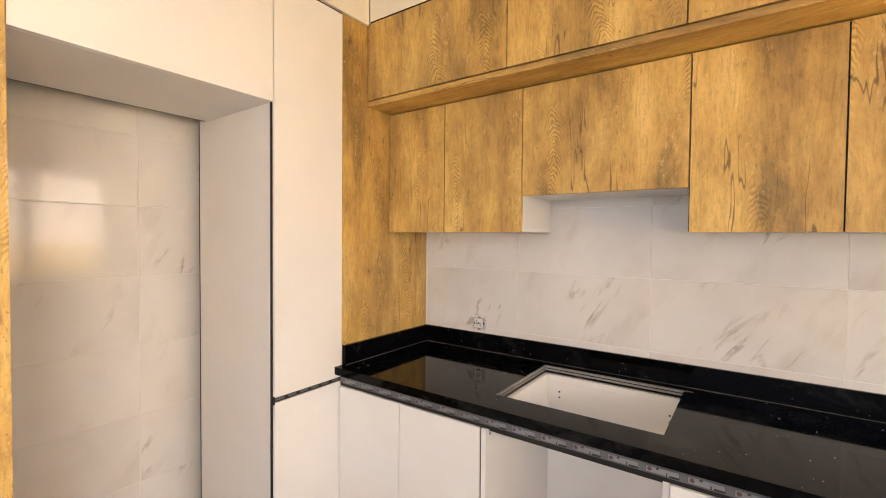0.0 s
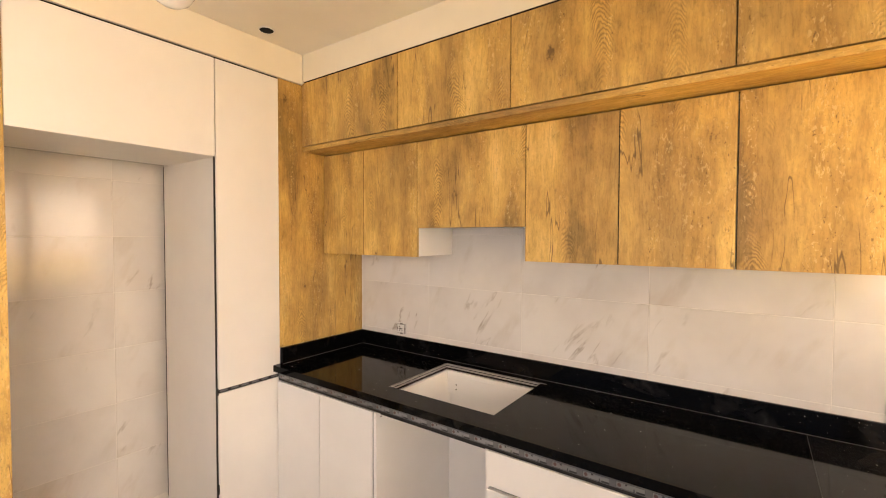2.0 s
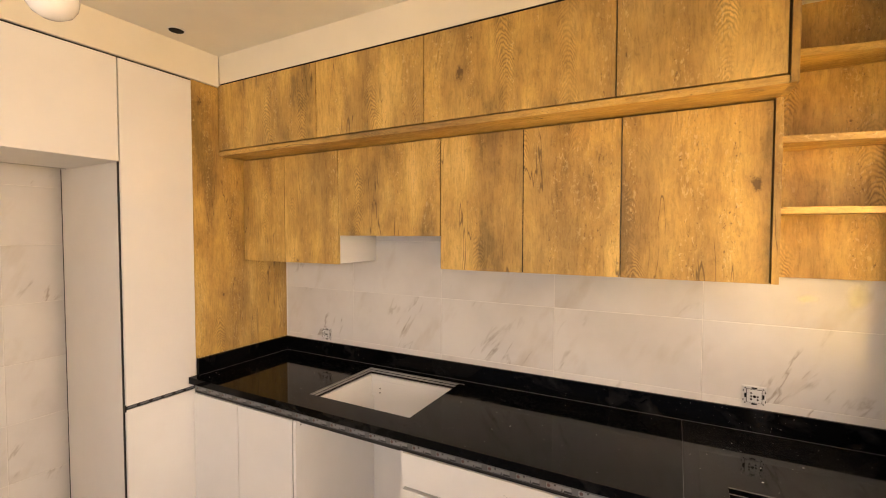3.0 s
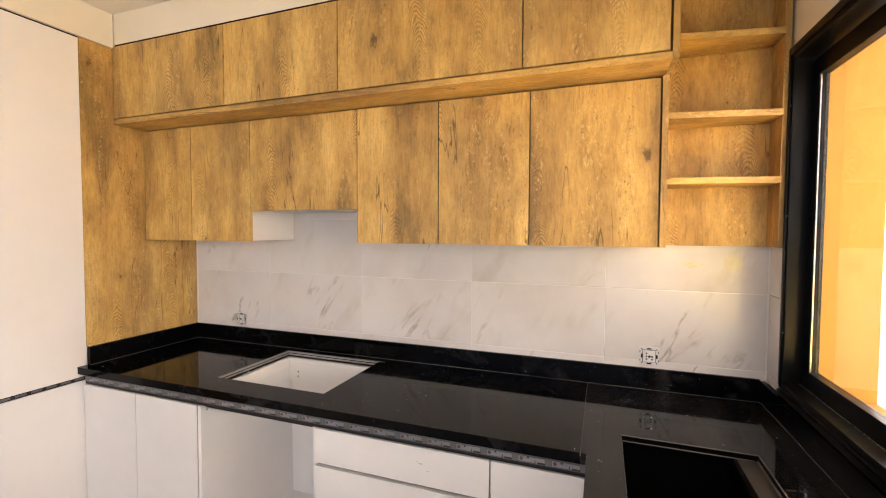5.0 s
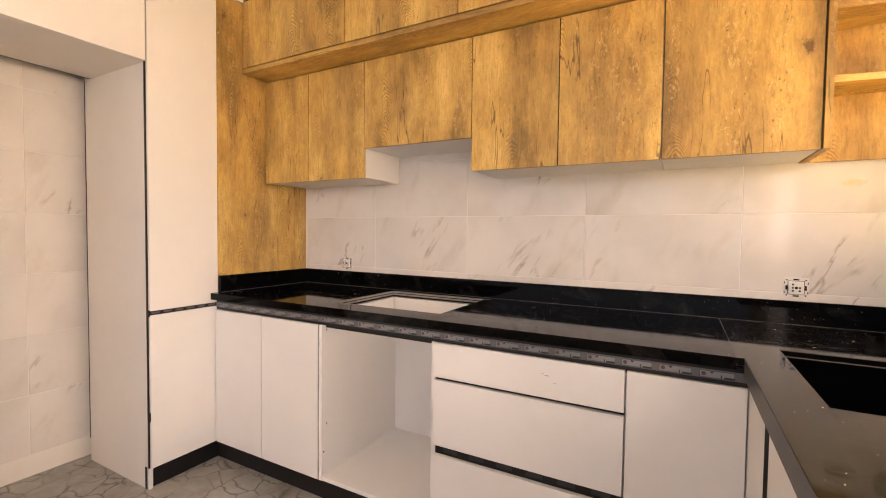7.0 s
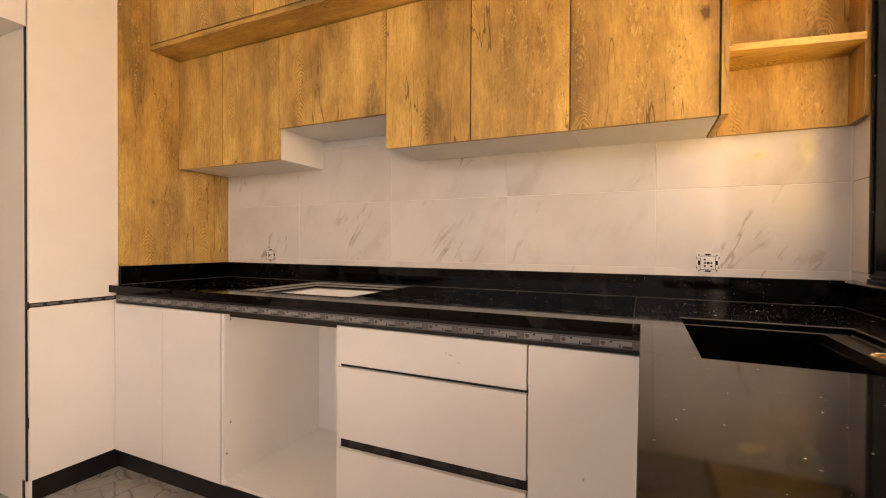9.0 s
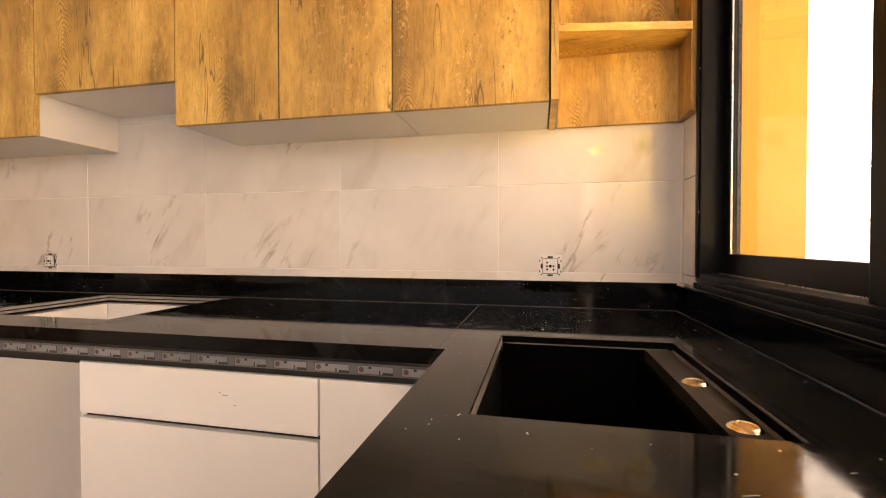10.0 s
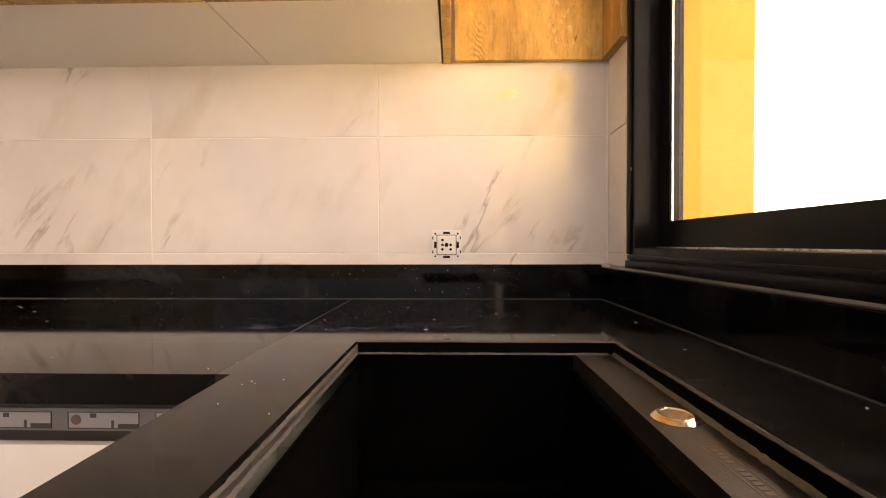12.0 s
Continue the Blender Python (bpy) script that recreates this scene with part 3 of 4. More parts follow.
def front(parent, name, x0, x1, z0, z1, y=YD, mat=WHITE, gap=0.0018, bev=0.001):
    return part(name, boxed(x0 + gap, x1 - gap, y, y + 0.018, z0, z1, bev=bev), mat, parent)


cab = thing("base_cabinet", (-1.06, 1.66, 0.1), "white base cabinet with two flat doors", "base cabinet", "base cabinets")
carcass(cab, XL + 0.004, -0.692, YD + 0.03, YB - 0.04, 0.106, 0.80)
front(cab, "door", XL + 0.004, -1.071, DB, DT)
front(cab, "door", -1.071, -0.695, DB, DT)

oven = thing("oven_cabinet", (-0.39, 1.66, 0.1), "white oven housing, empty and open in front", "oven cabinet", "base cabinets")
ox0, ox1 = -0.690, -0.098
part("side_panel", boxed(ox0, ox0 + 0.018, YD, YB - 0.03, 0.106, 0.815, bev=0.001), WHITE, oven)
part("side_panel", boxed(ox1 - 0.018, ox1, YD + 0.02, YB - 0.03, 0.106, 0.815, bev=0.001), WHITE, oven)
part("floor_panel", boxed(ox0 + 0.018, ox1 - 0.018, YD + 0.004, YB - 0.03, 0.106, 0.124, bev=0.001), WHITE, oven)
part("back_panel", boxed(ox0 + 0.018, ox1 - 0.018, YB - 0.06, YB - 0.052, 0.124, 0.845), WHITE, oven)
part("back_rail", boxed(ox0 + 0.018, ox1 - 0.018, YB - 0.078, YB - 0.0602, 0.752, 0.845, bev=0.001), WHITE, oven)
# dark strip paints the shade of the gap beside the housing
part("gap", boxed(ox0 - 0.0052, ox0 - 0.0002, YD + 0.003, YD + 0.03, 0.108, 0.8150), HOLE_SHADE, oven, "dark strip painting the shade beside the housing")
for x, z in ((ox0 + 0.075, 0.800), (ox1 - 0.075, 0.800), (ox0 + 0.075, 0.775), (ox1 - 0.075, 0.775)):
    part("screw_hole", rod(bmesh.new(), (x, YB - 0.0784, z), 0.004, 0.004, 0.0016, "y", 10), HOLE_SHADE, oven)
part("upper_strip", boxed(ox0 + 0.0015, ox0 + 0.018, 1.43, YB - 0.081, 0.8155, 0.8692), WHITE, oven)
part("upper_strip", boxed(ox1 - 0.018, ox1 - 0.0015, 1.43, YB - 0.081, 0.8155, 0.8692), WHITE, oven)
part("upper_strip", boxed(ox0 + 0.018, ox1 - 0.018, YB - 0.0785, YB - 0.0602, 0.8455, 0.8692), WHITE, oven)
for y, z in ((YD + 0.03, 0.79), (YD + 0.03, 0.36), (YD + 0.012, 0.235), (YD + 0.25, 0.79)):
    part("screw_hole", rod(bmesh.new(), (ox0 + 0.0185, y, z), 0.0035, 0.0035, 0.002, "x", 10), HOLE_SHADE, oven)

dr = thing("drawer_cabinet", (0.245, 1.66, 0.1), "white three-drawer base cabinet with dark grip gaps", "drawer cabinet", "base cabinets")
carcass(dr, -0.096, 0.586, YD + 0.03, YB - 0.04, 0.106, 0.80)
for z0, z1 in ((0.682, DT), (0.416, 0.669), (DB, 0.378)):
    front(dr, "drawer_front", -0.096, 0.586, z0, z1)
bm = bmesh.new()
box(bm, -0.094, 0.584, YD + 0.0182, YD + 0.0296, 0.374, 0.42)
box(bm, -0.094, 0.584, YD + 0.0182, YD + 0.0296, 0.66, 0.69)
rail = part("grip_rail", bm, PLINTH, dr, "black recessed grip rail")
for k in range(6):
    bm = bmesh.new()
    box(bm, -0.06 + 0.11 * k, 0.0 + 0.11 * k, YD + 0.0174, YD + 0.0181, 0.388, 0.404, bev=0.0003)
    part("film_label", bm, FILM_EDGE, rail, "dark printed film on the rail")

# small scuffs on the drawer fronts
for x, z, w, h in ((0.335, 0.757, 0.014, 0.003), (0.365, 0.736, 0.010, 0.0014), (0.325, 0.763, 0.006, 0.002)):
    part("scuff", boxed(x, x + w, YD - 0.0006, YD - 0.0001, z, z + h), SCUFF, dr, "faint grey scuff mark")

cc = thing("corner_cabinet", (0.73, 1.66, 0.1), "white corner base cabinet with one flat door", "base cabinet", "base cabinets")
carcass(cc, 0.588, 0.93, YD + 0.03, YB - 0.04, 0.106, 0.80)
front(cc, "door", 0.588, 0.900, DB, DT)
part("scuff", boxed(0.742, 0.748, YD - 0.0006, YD - 0.0001, 0.452, 0.462), SCUFF, cc, "faint grey scuff mark")

sc = thing("sink_cabinet", (1.2, 0.9, 0.1), "white sink cabinet under the worktop return", "base cabinet", "base cabinets")
part("side_panel", boxed(0.902, 0.920, 1.120, YD + 0.017, DB, DT, bev=0.001), WHITE, sc)
bm = bmesh.new()
box(bm, 0.936, 0.952, -1.88, 1.118, 0.106, 0.64)
box(bm, 0.953, XR - 0.03, 0.55, 0.568, 0.106, 0.64)
part("body", bm, WHITE, sc)
for k in range(5):
    y1 = 1.065 - 0.6 * k
    part("door", boxed(0.902, 0.920, y1 - 0.596, y1, DB, DT, bev=0.001), WHITE, sc)
# flush filler whose dark colour paints the shade of a recess
part("gap", boxed(0.9024, 0.922, 1.0651, 1.1199, DB, DT), HOLE_SHADE, sc, "flush dark strip painting the shade beside the panel")

# plinth
plinth = thing("plinth", (0, 1.4, 0), "black plinth board under the cabinets", "plinth")
part("board", boxed(XL - 0.03, 0.95, YD + 0.036, YD + 0.052, 0, 0.105), PLINTH, plinth)
part("board", boxed(XL - 0.05, XL - 0.034, 1.04, YD + 0.052, 0, 0.105), PLINTH, plinth)
part("board", boxed(0.95, 0.966, -1.88, YD + 0.052, 0, 0.105), PLINTH, plinth)

# continuous grip rail under the worktop, still in its printed film
grip = thing("grip_profile", (-0.28, 1.39, 0.81), "recessed grip rail under the worktop in printed film", "grip rail")
bm = bmesh.new()
box(bm, XL + 0.004, 0.899, 1.3735, 1.3955, 0.8156, 0.8695)
box(bm, XL + 0.004, 0.899, 1.3925, 1.3955, 0.801, 0.8155)
gr = part("rail", bm, PLINTH, grip, "black aluminium profile")
part("film", boxed(XL + 0.004, 0.899, 1.37220, 1.37330, 0.8280, 0.8540), FILM, grip, "grey protective film strip")
for k in range(22):
    x = XL + 0.02 + 0.1045 * k
    bm = bmesh.new()
    for xa, xb, za, zb in ((0, 0.085, 0.8495, 0.8503), (0, 0.085, 0.8305, 0.8313), (0, 0.0008, 0.8313, 0.8495), (0.0842, 0.085, 0.8313, 0.8495), (0.027, 0.034, 0.8435, 0.8485), (0.052, 0.055, 0.8313, 0.8405), (0.06, 0.085, 0.8313, 0.8365)):
        box(bm, x + xa, x + xb, 1.37140, 1.37210, za, zb)
    lab = part("film_print", bm, FILM_EDGE, grip)
    part("panel_print", boxed(x + 0.001, x + 0.084, 1.37180, 1.37210, 0.8317, 0.8491), FILM_PALE, lab, "pale printed panel")
    bm = bmesh.new()
    rod(bm, (x + 0.01, 1.37155, 0.8410), 0.006, 0.006, 0.0006, "y", 16)
    part("mark", bm, FILM_RED, lab, "faded red round mark")

# ---- wall cabinets ----
YL, YU = 1.686, 1.535       # fronts of the lower and upper rows
ZL, ZH, ZLT = 1.509, 1.657, 2.096


def wall_cabinet(label, x0, x1, doors, z0, z1, y, mat_body=WHITE, door_top=None, group="lower wall cabinets"):
    c = thing("wall_cabinet", ((x0 + x1) / 2, YB, z0), label, "wall cabinet", group)
    t, yb, e = 0.018, YB + 0.0008, 0.0012
    part("bottom_panel", boxed(x0 + e, x1 - e, y + 0.0186, yb, z0 + 0.003, z0 + 0.021, bev=0.0006), mat_body, c)
    part("top_panel", boxed(x0 + t, x1 - t, y + 0.055, yb, z1 - t, z1), mat_body, c)
    part("side_panel", boxed(x0 + e, x0 + t, y + 0.055, yb, z0 + 0.0212, z1), mat_body, c)
    part("side_panel", boxed(x1 - t, x1 - e, y + 0.055, yb, z0 + 0.0212, z1), mat_body, c)
    edges = [x0, *doors, x1]
    for a, b in zip(edges, edges[1:]):
        part("door", boxed(a + 0.0022, b - 0.0022, y, y + 0.018, z0, door_top or z1, bev=0.0008), OAK, c)
    # dark fillers paint the shade in the joints between doors
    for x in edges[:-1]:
        part("door_shade", boxed(x - (0.0 if x == x0 else 0.002), x + 0.002, y + 0.0022, y + 0.017, z0 + 0.002, (door_top or z1) - 0.002), HOLE_SHADE, c, "dark filler painting the shade between the doors")
    return c


wall_cabinet("oak wall cabinet with two narrow doors, white underside", -1.424, -0.698, (-1.085,), ZL, ZLT, YL, door_top=ZLT - 0.004)
c = bpy.data.objects["wall_cabinet"]
part("side_edge", boxed(-0.716, -0.6986, YL + 0.0186, YL + 0.0549, ZL + 0.0212, ZH + 0.02), WHITE, c)
wall_cabinet("short oak cabinet over the extractor gap", -0.698, -0.100, (), ZH, ZLT, YL, door_top=ZLT - 0.004)
wall_cabinet("oak wall cabinet with two doors, white underside", -0.100, 0.653, (0.282,), ZL, ZLT, YL, door_top=ZLT - 0.004)
wall_cabinet("oak wall cabinet with one wide door, white underside", 0.653, 1.101, (), ZL, ZLT, YL, door_top=ZLT - 0.004)
ZU0, ZU1 = 2.128, 2.484
for a, b in ((XL + 0.002, -0.696), (-0.696, -0.098), (-0.098, 0.648), (0.648, 1.108)):
    wall_cabinet("oak top cabinet with a flat lift-up door", a, b, (), ZU0, ZU1, YU, OAK, group="top row of wall cabinets")
ledge = thing("pelmet_board", (-0.16, 1.62, 2.098), "oak board under the top row of cabinets", "pelmet")
part("board", boxed(XL + 0.002, 1.112, YU, YB + 0.0008, 2.0985, 2.122, bev=0.001), OAK_LYING, ledge)
# dark strip paints the shade over the top row
part("shade_strip", boxed(XL + 0.02, 1.110, YU + 0.003, YU + 0.018, 2.4842, 2.4928), HOLE_SHADE, bpy.data.objects["bulkhead_north"], "dark strip painting the shade over the top cabinets")
ep = thing("end_panel", (1.115, 1.8, 1.509), "oak end panel beside the open shelves", "end panel")
bm = bmesh.new()
box(bm, 1.104, 1.124, YL - 0.004, YB + 0.0008, ZL, 2.0983, bev=0.001)
part("lower_panel", bm, OAK, ep)
bm = bmesh.new()
box(bm, 1.1125, 1.132, YU - 0.004, YB + 0.0008, 2.0987, 2.49, bev=0.001)
part("upper_panel", bm, OAK, ep)

# ---- open corner shelves ----
sh = thing("corner_shelf", (1.32, YB, 1.509), "oak open corner shelves, empty, with slanted fronts", "shelf")
XS = XR - 0.022
part("back_panel", boxed(1.1325, XS, YB - 0.022, YB - 0.004, ZL, 2.50, bev=0.001), OAK, sh)
part("side_panel", boxed(XS, XR - 0.002, 1.866, YB - 0.004, ZL, 2.50, bev=0.001), OAK, sh)
for z in (2.262, 1.983, 1.748):
    x0 = 1.1325 if z > 2.1 else 1.1245
    part("shelf", prism(bmesh.new(), [(x0, 1.785), (XS, 1.852), (XS, YB - 0.0225), (x0, YB - 0.0225)], z - 0.010, z + 0.012), OAK_LYING, sh)

# ---- tall units round the fridge recess ----
Y0, Y1, Y2 = 0.306, 1.040, 1.385
tall = thing("tall_cabinet", (-1.75, 1.21, 0.1), "tall white cabinet with two flat doors", "tall cabinet")
bm = bmesh.new()
box(bm, -2.008, XL - 0.020, Y1 + 0.002, Y1 + 0.020, 0.0, 2.462)
box(bm, XN, XL - 0.020, Y2 - 0.018, Y2, 0.106, 2.462)
box(bm, XN, XL - 0.020, Y1 + 0.020, Y2 - 0.018, 2.444, 2.462)
box(bm, XN, XL - 0.020, Y1 + 0.020, Y2 - 0.018, 0.106, 0.124)
part("body", bm, WHITE, tall)
part("door", boxed(XL - 0.018, XL, Y1 + 0.004, Y2 - 0.001, 0.852, 2.4705, bev=0.001), WHITE, tall)
part("door", boxed(XL - 0.018, XL, Y1 + 0.004, Y2 - 0.001, DB, 0.832, bev=0.001), WHITE, tall)
bm = boxed(XL - 0.019, XL - 0.006, Y1 + 0.001, Y2 - 0.001, 0.8325, 0.8515)
tall_rail = part("grip_rail", bm, PLINTH, tall, "black grip rail between the doors")
for k in range(6):
    y = Y1 + 0.012 + 0.056 * k
    part("film_print", boxed(XL - 0.0060, XL - 0.0054, y, y + 0.040, 0.8375, 0.8470, bev=0.0002), FILM, tall_rail, "grey printed film on the rail")
bm = boxed(XL - 0.008, XL + 0.004, Y1 - 0.004, Y1 + 0.003, 0.826, 0.858, bev=0.001)
part("rail_end", bm, PLINTH, tall)
bm = boxed(XL - 0.006, XL + 0.002, Y1 - 0.002, Y1 + 0.003, 0.33, 0.375, bev=0.001)
part("hinge", bm, PLINTH, tall)

bridge = thing("bridge_cabinet", (-1.75, 0.67, 2.0), "white cabinet bridging the empty fridge recess", "wall cabinet")
part("bottom_panel", boxed(-1.95, XL - 0.020, Y0 + 0.001, Y1 + 0.0015, 1.999, 2.017, bev=0.0006), WHITE, bridge)
part("top_panel", boxed(-1.95, XL - 0.020, Y0 + 0.001, Y1 + 0.0015, 2.444, 2.462), WHITE, bridge)
part("back_panel", boxed(-1.95, -1.94, Y0 + 0.001, Y1 + 0.0015, 2.0172, 2.4438), WHITE, bridge)
# black strip puts the shade between the two units into the colour
part("edge_shade", boxed(XL - 0.0198, XL - 0.011, Y1 - 0.0018, Y1 + 0.0038, 0.106, 2.462), PLINTH, tall, "black strip painting the shade between the tall units")
part("door", boxed(XL - 0.018, XL, Y0 + 0.002, Y1 - 0.002, 1.999, 2.4705, bev=0.001), WHITE, bridge)

# dark strips fill the gap under the bulkhead and paint its shade
part("shade_strip", boxed(XL - 0.016, XL - 0.003, Y0 + 0.002, Y1 - 0.002, 2.4622, 2.4776), HOLE_SHADE, bridge, "dark strip painting the shade under the bulkhead")
part("shade_strip", boxed(XL - 0.016, XL - 0.003, Y1 + 0.004, Y2 - 0.001, 2.4622, 2.4776), HOLE_SHADE, tall, "dark strip painting the shade under the bulkhead")
# dark strips paint the shade behind the recess panels
part("rear_shade", boxed(-2.0135, -2.0082, Y1 + 0.0005, Y1 + 0.019, 0.12, 1.9985), HOLE_SHADE, tall, "dark strip painting the shade behind the side panel")
part("rear_shade", boxed(-1.955, -1.9502, Y0 + 0.002, Y1 - 0.0, 1.9985, 2.012), HOLE_SHADE, bridge, "dark strip painting the shade behind the bottom panel")
lp = thing("end_panel", (-1.75, 0.28, 0), "oak end panel closing the fridge recess", "end panel")
part("panel", boxed(XN, XL + 0.004, Y0 - 0.036, Y0, 0, 2.476, bev=0.001), OAK, lp)
fp = thing("oak_cladding", (XL, 1.7, 0.993), "oak side cladding above the worktop", "cladding panel")
part("board", boxed(XL - 0.019, XL + 0.001, Y2 + 0.001, 1.7814, 0.9935, 2.476, bev=0.0008), OAK, fp)
part("board", boxed(XL - 0.019, XL + 0.001, 1.7826, YB + 0.0008, 0.9935, 2.476, bev=0.0008), OAK, fp)


# ---- sockets ----
def socket(x, z):
    s = thing("wall_socket", (x, YB, z), "bare wall socket insert without its cover plate", "socket", "wall sockets")
    h = 0.0385
    y = YB
    bm = bmesh.new()
    box(bm, x - h, x + h, y - 0.004, y - 0.0005, z - h, z + h, bev=0.0015)
    plate = part("mounting_plate", bm, ZINC, s, "pale zinc mounting plate")
    part("insert", boxed(x - 0.023, x + 0.023, y - 0.011, y - 0.0041, z - 0.024, z + 0.024, bev=0.003), PLASTIC, s, "white plastic insert")
    bm = bmesh.new()
    for a, b, r in ((0, 0, 0.0052), (-0.0105, 0, 0.0035), (0.0105, 0, 0.0035), (-0.0105, -0.0115, 0.0035), (0.0105, -0.0115, 0.0035), (-0.0105, 0.0125, 0.0035)):
        rod(bm, (x + a, y - 0.0112, z + b), r, r, 0.0012, "y", 16)
    part("contact_hole", bm, HOLE_SHADE, s)
    bm = bmesh.new()
    for a in (-1, 1):
        box(bm, x - 0.009, x + 0.009, y - 0.0046, y - 0.0041, z + a * 0.031 - 0.003, z + a * 0.031 + 0.003)
        box(bm, x + a * 0.029 - 0.003, x + a * 0.029 + 0.003, y - 0.007, y - 0.0041, z - 0.0085, z + 0.0085, bev=0.001)
        for b in (-1, 1):
            rod(bm, (x + a * 0.029, y - 0.0043, z + b * 0.029), 0.0026, 0.0026, 0.001, "y", 12)
            box(bm, x + a * 0.0355 - 0.0015, x + a * 0.0355 + 0.0015, y - 0.0046, y - 0.0041, z + b * 0.018 - 0.004, z + b * 0.018 + 0.004)
    box(bm, x - 0.026, x + 0.026, y - 0.0046, y - 0.0041, z + 0.0245, z + 0.0262)
    box(bm, x - 0.026, x + 0.026, y - 0.0046, y - 0.0041, z - 0.0262, z - 0.0245)
    for a in (-1, 1):
        box(bm, x + a * 0.0248 - 0.0009, x + a * 0.0248 + 0.0009, y - 0.0046, y - 0.0041, z - 0.026, z + 0.026)
    part("slot", bm, HOLE_SHADE, plate)


socket(1.111, 1.043)
socket(-1.077, 1.041)

# ---- ceiling fittings ----
spot = thing("downlight", (-1.305, 1.239, ZT), "unlit recessed ceiling downlight with a dark reflector", "downlight")
bm = lathe(bmesh.new(), (-1.305, 1.239, ZT - 0.004), [(0.034, 0.0038), (0.040, 0.0038), (0.040, 0.001), (0.036, 0.0)])
part("trim_ring", bm, PLASTIC, spot, smooth=True)
bm = lathe(bmesh.new(), (-1.305, 1.239, ZT - 0.0062), [(0.031, 0.002), (0.033, 0.0019), (0.031, 0.0005), (0.02, 0.0)])
part("reflector", bm, HOLE_SHADE, spot, smooth=True)
bx, by, bz = (-0.42, 0.433, 2.145)
pend = thing("pendant_bulb", (bx, by, ZT), "bare opal bulb hanging from the ceiling on a flex", "light bulb")
GLOBE = [(0.006, 0.0), (0.022, 0.003), (0.037, 0.013), (0.047, 0.029), (0.050, 0.047), (0.047, 0.066), (0.038, 0.085), (0.026, 0.102), (0.017, 0.114), (0.0145, 0.122)]
part("globe", lathe(bmesh.new(), (bx, by, bz + 0.010), GLOBE), BULB, pend, "unlit opal glass globe", smooth=True)
hz = bz + 0.122
part("lamp_holder", lathe(bmesh.new(), (bx, by, hz), [(0.016, 0.0), (0.020, 0.004), (0.020, 0.04), (0.009, 0.055), (0.005, 0.06)]), PLINTH, pend, smooth=True)
part("flex", rod(bmesh.new(), (bx, by, (hz + 0.055 + ZT) / 2), 0.003, 0.003, ZT - hz - 0.055, "z", 12), PLASTIC, pend)

# ---- wall tiles ----
def tile_mesh(name, w, h, normal):
    """One glazed tile lying in the plane of its wall, with eased edges."""
    bm = bmesh.new()
    if normal == "y":
        box(bm, -w / 2, w / 2, -0.004, 0.004, -h / 2, h / 2)
    else:
        box(bm, -0.004, 0.004, -w / 2, w / 2, -h / 2, h / 2)
    bmesh.ops.bevel(bm, geom=list(bm.edges), offset=0.0012, segments=1, affect="EDGES")
    bmesh.ops.recalc_face_normals(bm, faces=bm.faces)
    me = bpy.data.meshes.new(name)
    bm.to_mesh(me)
    bm.free()
    me.materials.append(MARBLE)
    return me


def lay(parent, normal, at, us, vs, g=0.0011):
    shared = {}
    for a, b in zip(us, us[1:]):
        for c, d in zip(vs, vs[1:]):
            key = (round(b - a, 4), round(d - c, 4))
            if key not in shared:
                shared[key] = tile_mesh("tile", b - a - 2 * g, d - c - 2 * g, normal)
            t = new("tile", shared[key])
            u, v = (a + b) / 2, (c + d) / 2
            t.location = (u, at + 0.004, v) if normal == "y" else (at, u, v)
            t.parent = parent


lay(wall_north, "y", YB, (XL + 0.012, -0.865, -0.265, 0.335, 0.934, XR - 0.004), (0.722, 1.022, 1.323, 1.623, 1.923))
lay(wall_west, "x", XN - 0.004, (-0.381, 0.219, 0.819, Y1 + 0.38), (0.107, 0.407, 0.707, 1.007, 1.307, 1.607, 1.907, 2.207))
wall_e = bpy.data.objects["wall_east"]
lay(wall_e, "x", XR + 0.004, (W1 + 0.002, YB - 0.001), (0.99, 1.022, 1.323, 1.623))

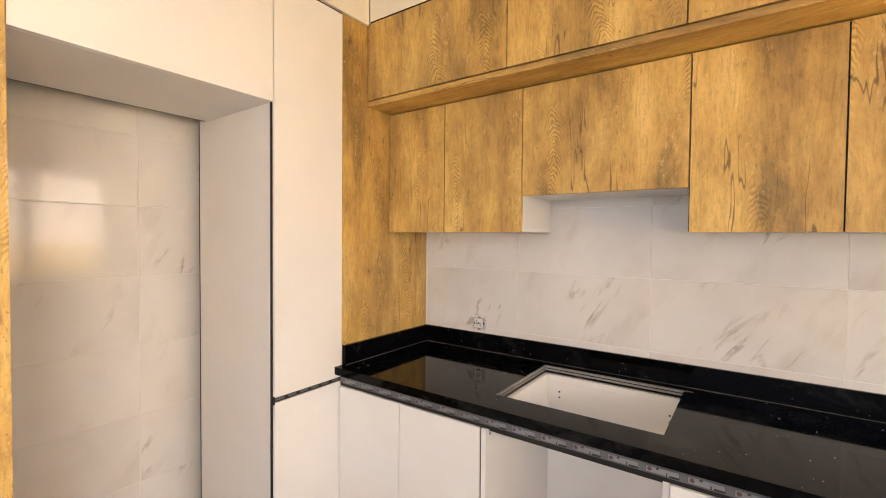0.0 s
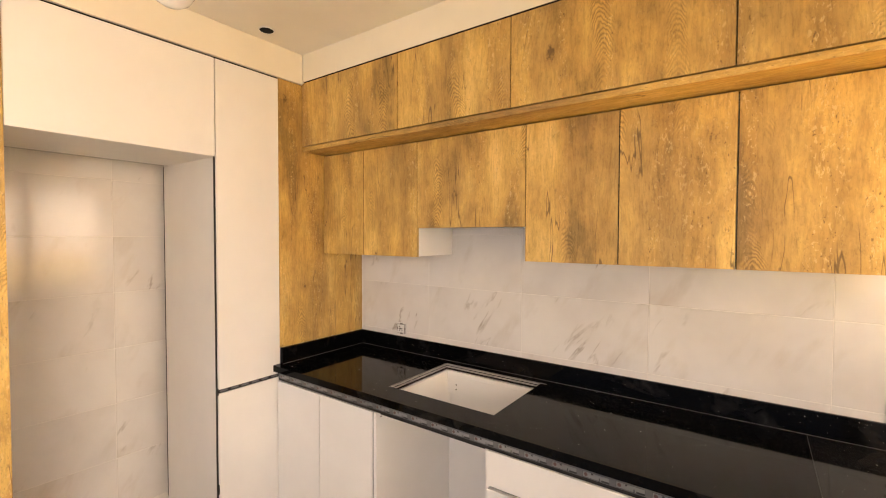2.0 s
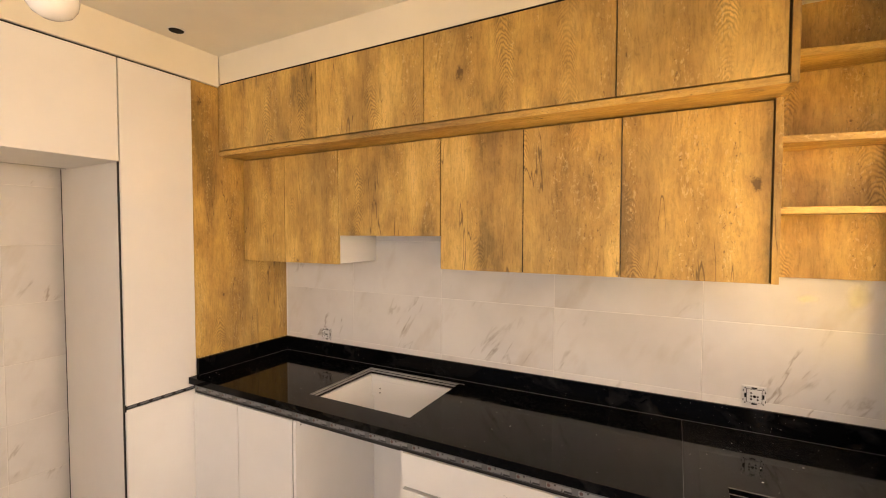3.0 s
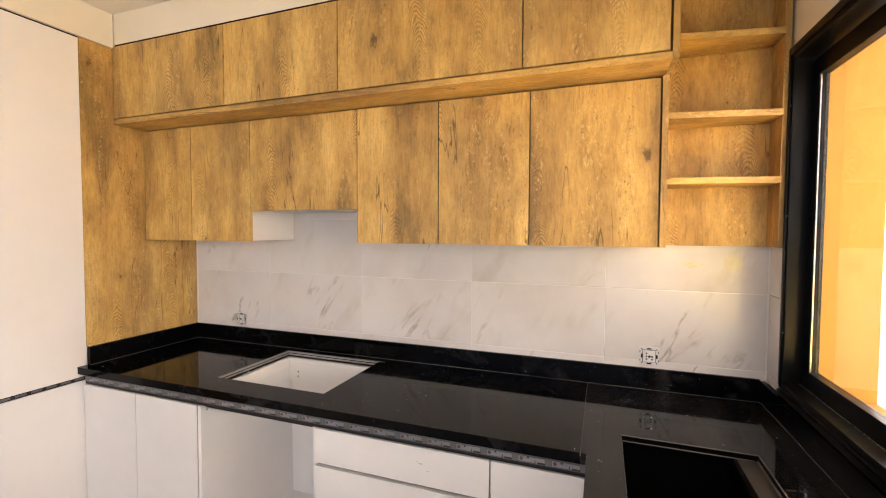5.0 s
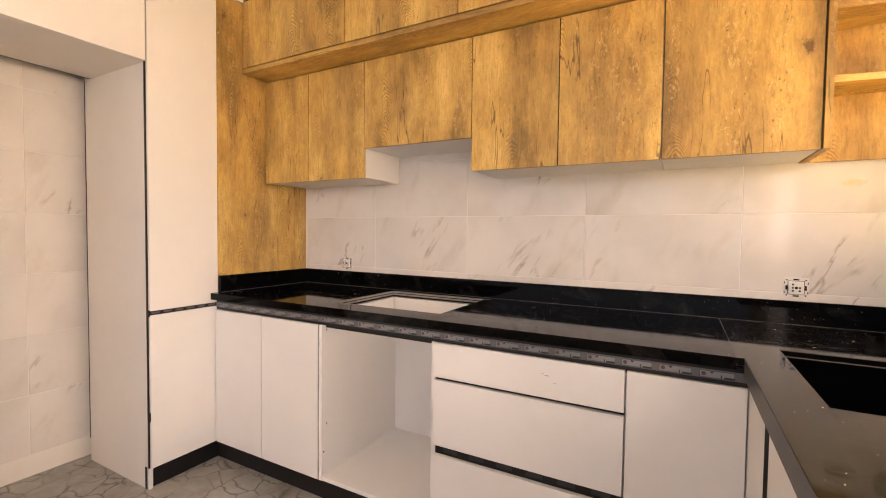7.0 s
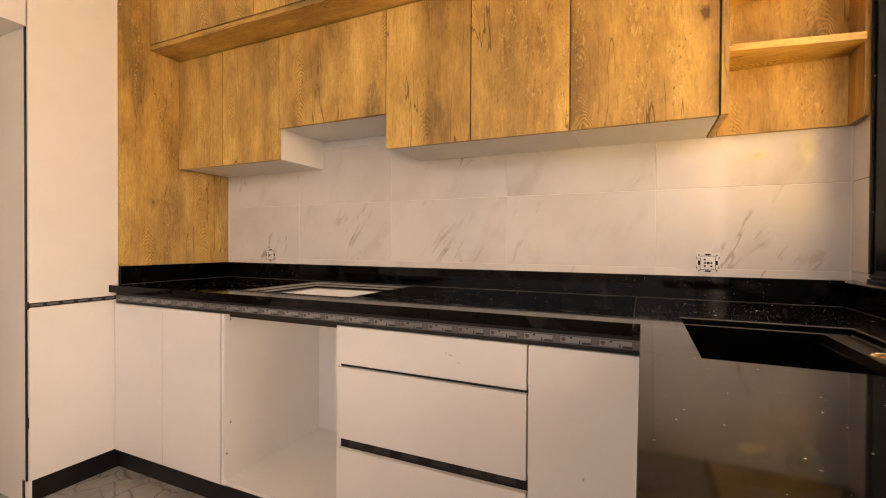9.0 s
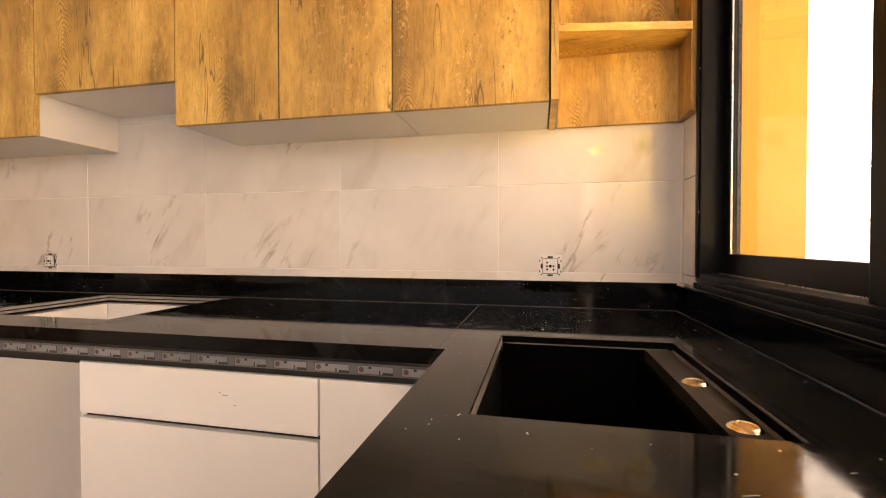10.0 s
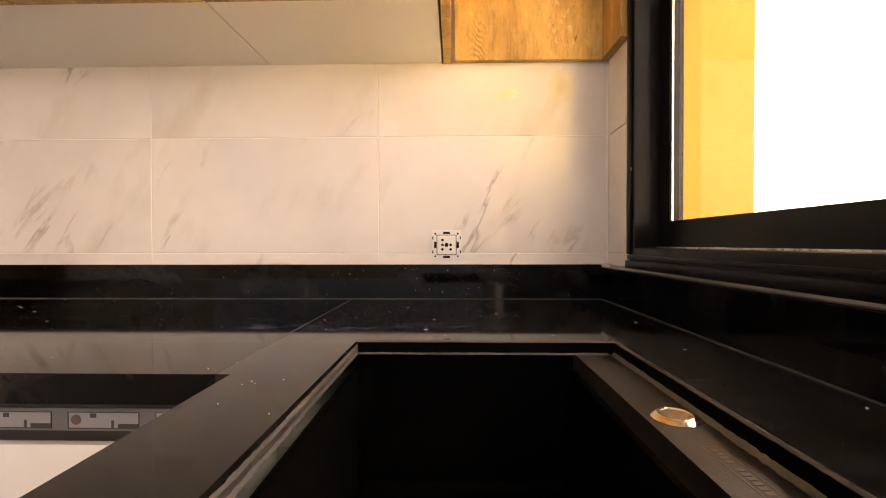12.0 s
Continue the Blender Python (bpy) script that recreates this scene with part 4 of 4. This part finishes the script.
# ---- plaster specks on the worktop ----
rng = random.Random(4)
bm = bmesh.new()
for k in range(330):
    if rng.random() < 0.6:
        x, y = rng.uniform(0.9, XR - 0.03), rng.uniform(0.2, YB - 0.03)
    else:
        x, y = rng.uniform(XL + 0.05, 0.9), rng.uniform(YF + 0.01, YB - 0.03)
    if (CUT[0] - 0.01 < x < CUT[1] + 0.01 and CUT[2] - 0.01 < y < CUT[3] + 0.01) or (HOB[0] - 0.02 < x < HOB[1] + 0.01 and HOB[2] - 0.01 < y < HOB[3] + 0.02):
        continue
    r = rng.choice((0.0006, 0.0007, 0.0008, 0.001, 0.0012, 0.0018))
    m = Matrix.Translation((x, y, ZC + 0.0003)) @ Matrix.Rotation(rng.uniform(0, 3.1), 4, "Z") @ Matrix.Diagonal((rng.uniform(0.7, 2.2), rng.uniform(0.4, 1.0), 0.35, 1))
    bmesh.ops.create_icosphere(bm, subdivisions=1, radius=r, matrix=m)
for k in range(26):
    m = Matrix.Translation((rng.uniform(1.18, 1.47), rng.uniform(0.55, 0.97), ZC + 0.0003)) @ Matrix.Rotation(rng.gauss(0.35, 0.5), 4, "Z") @ Matrix.Diagonal((rng.uniform(3, 11), rng.uniform(0.4, 0.9), 0.25, 1))
    bmesh.ops.create_icosphere(bm, subdivisions=1, radius=0.0011, matrix=m)
for k in range(110):
    x = rng.uniform(XL + 0.1, XR - 0.05) if k % 3 else rng.uniform(0.75, 1.3)
    m = Matrix.Translation((x, YB - 0.0142, rng.uniform(0.912, 0.986))) @ Matrix.Diagonal((rng.uniform(0.6, 1.3), 0.4, rng.uniform(0.6, 1.6), 1))
    bmesh.ops.create_icosphere(bm, subdivisions=1, radius=rng.choice((0.0006, 0.0008, 0.0011)), matrix=m)
for k in range(26):
    m = Matrix.Translation((XR - abs(rng.gauss(0, 0.012)), YB - 0.012 - abs(rng.gauss(0, 0.03)), 0.9945)) @ Matrix.Diagonal((1.2, 1.2, 0.7, 1))
    bmesh.ops.create_icosphere(bm, subdivisions=1, radius=rng.uniform(0.0009, 0.0026), matrix=m)
tagged(finish("plaster_specks", bm, DUST), label="pale plaster specks scattered on the worktop", category="dust", kind="stuff")

for x, z, s, w in ((1.403, 1.448, 1.0, 0.85), (1.262, 1.432, 0.34, 0.8)):
    bm = bmesh.new()
    rod(bm, (0, 0, 0), 0.06, 0.06, 0.0006, "y", 28)
    sm = finish("paint_smudge", bm, STAIN)
    sm.location = (x, YB - 0.0009, z)
    sm.scale = (w, 1.0, s)
    sm.visible_shadow = False
    tagged(sm, label="faint yellow paint smudge on the marble tile", category="stain")
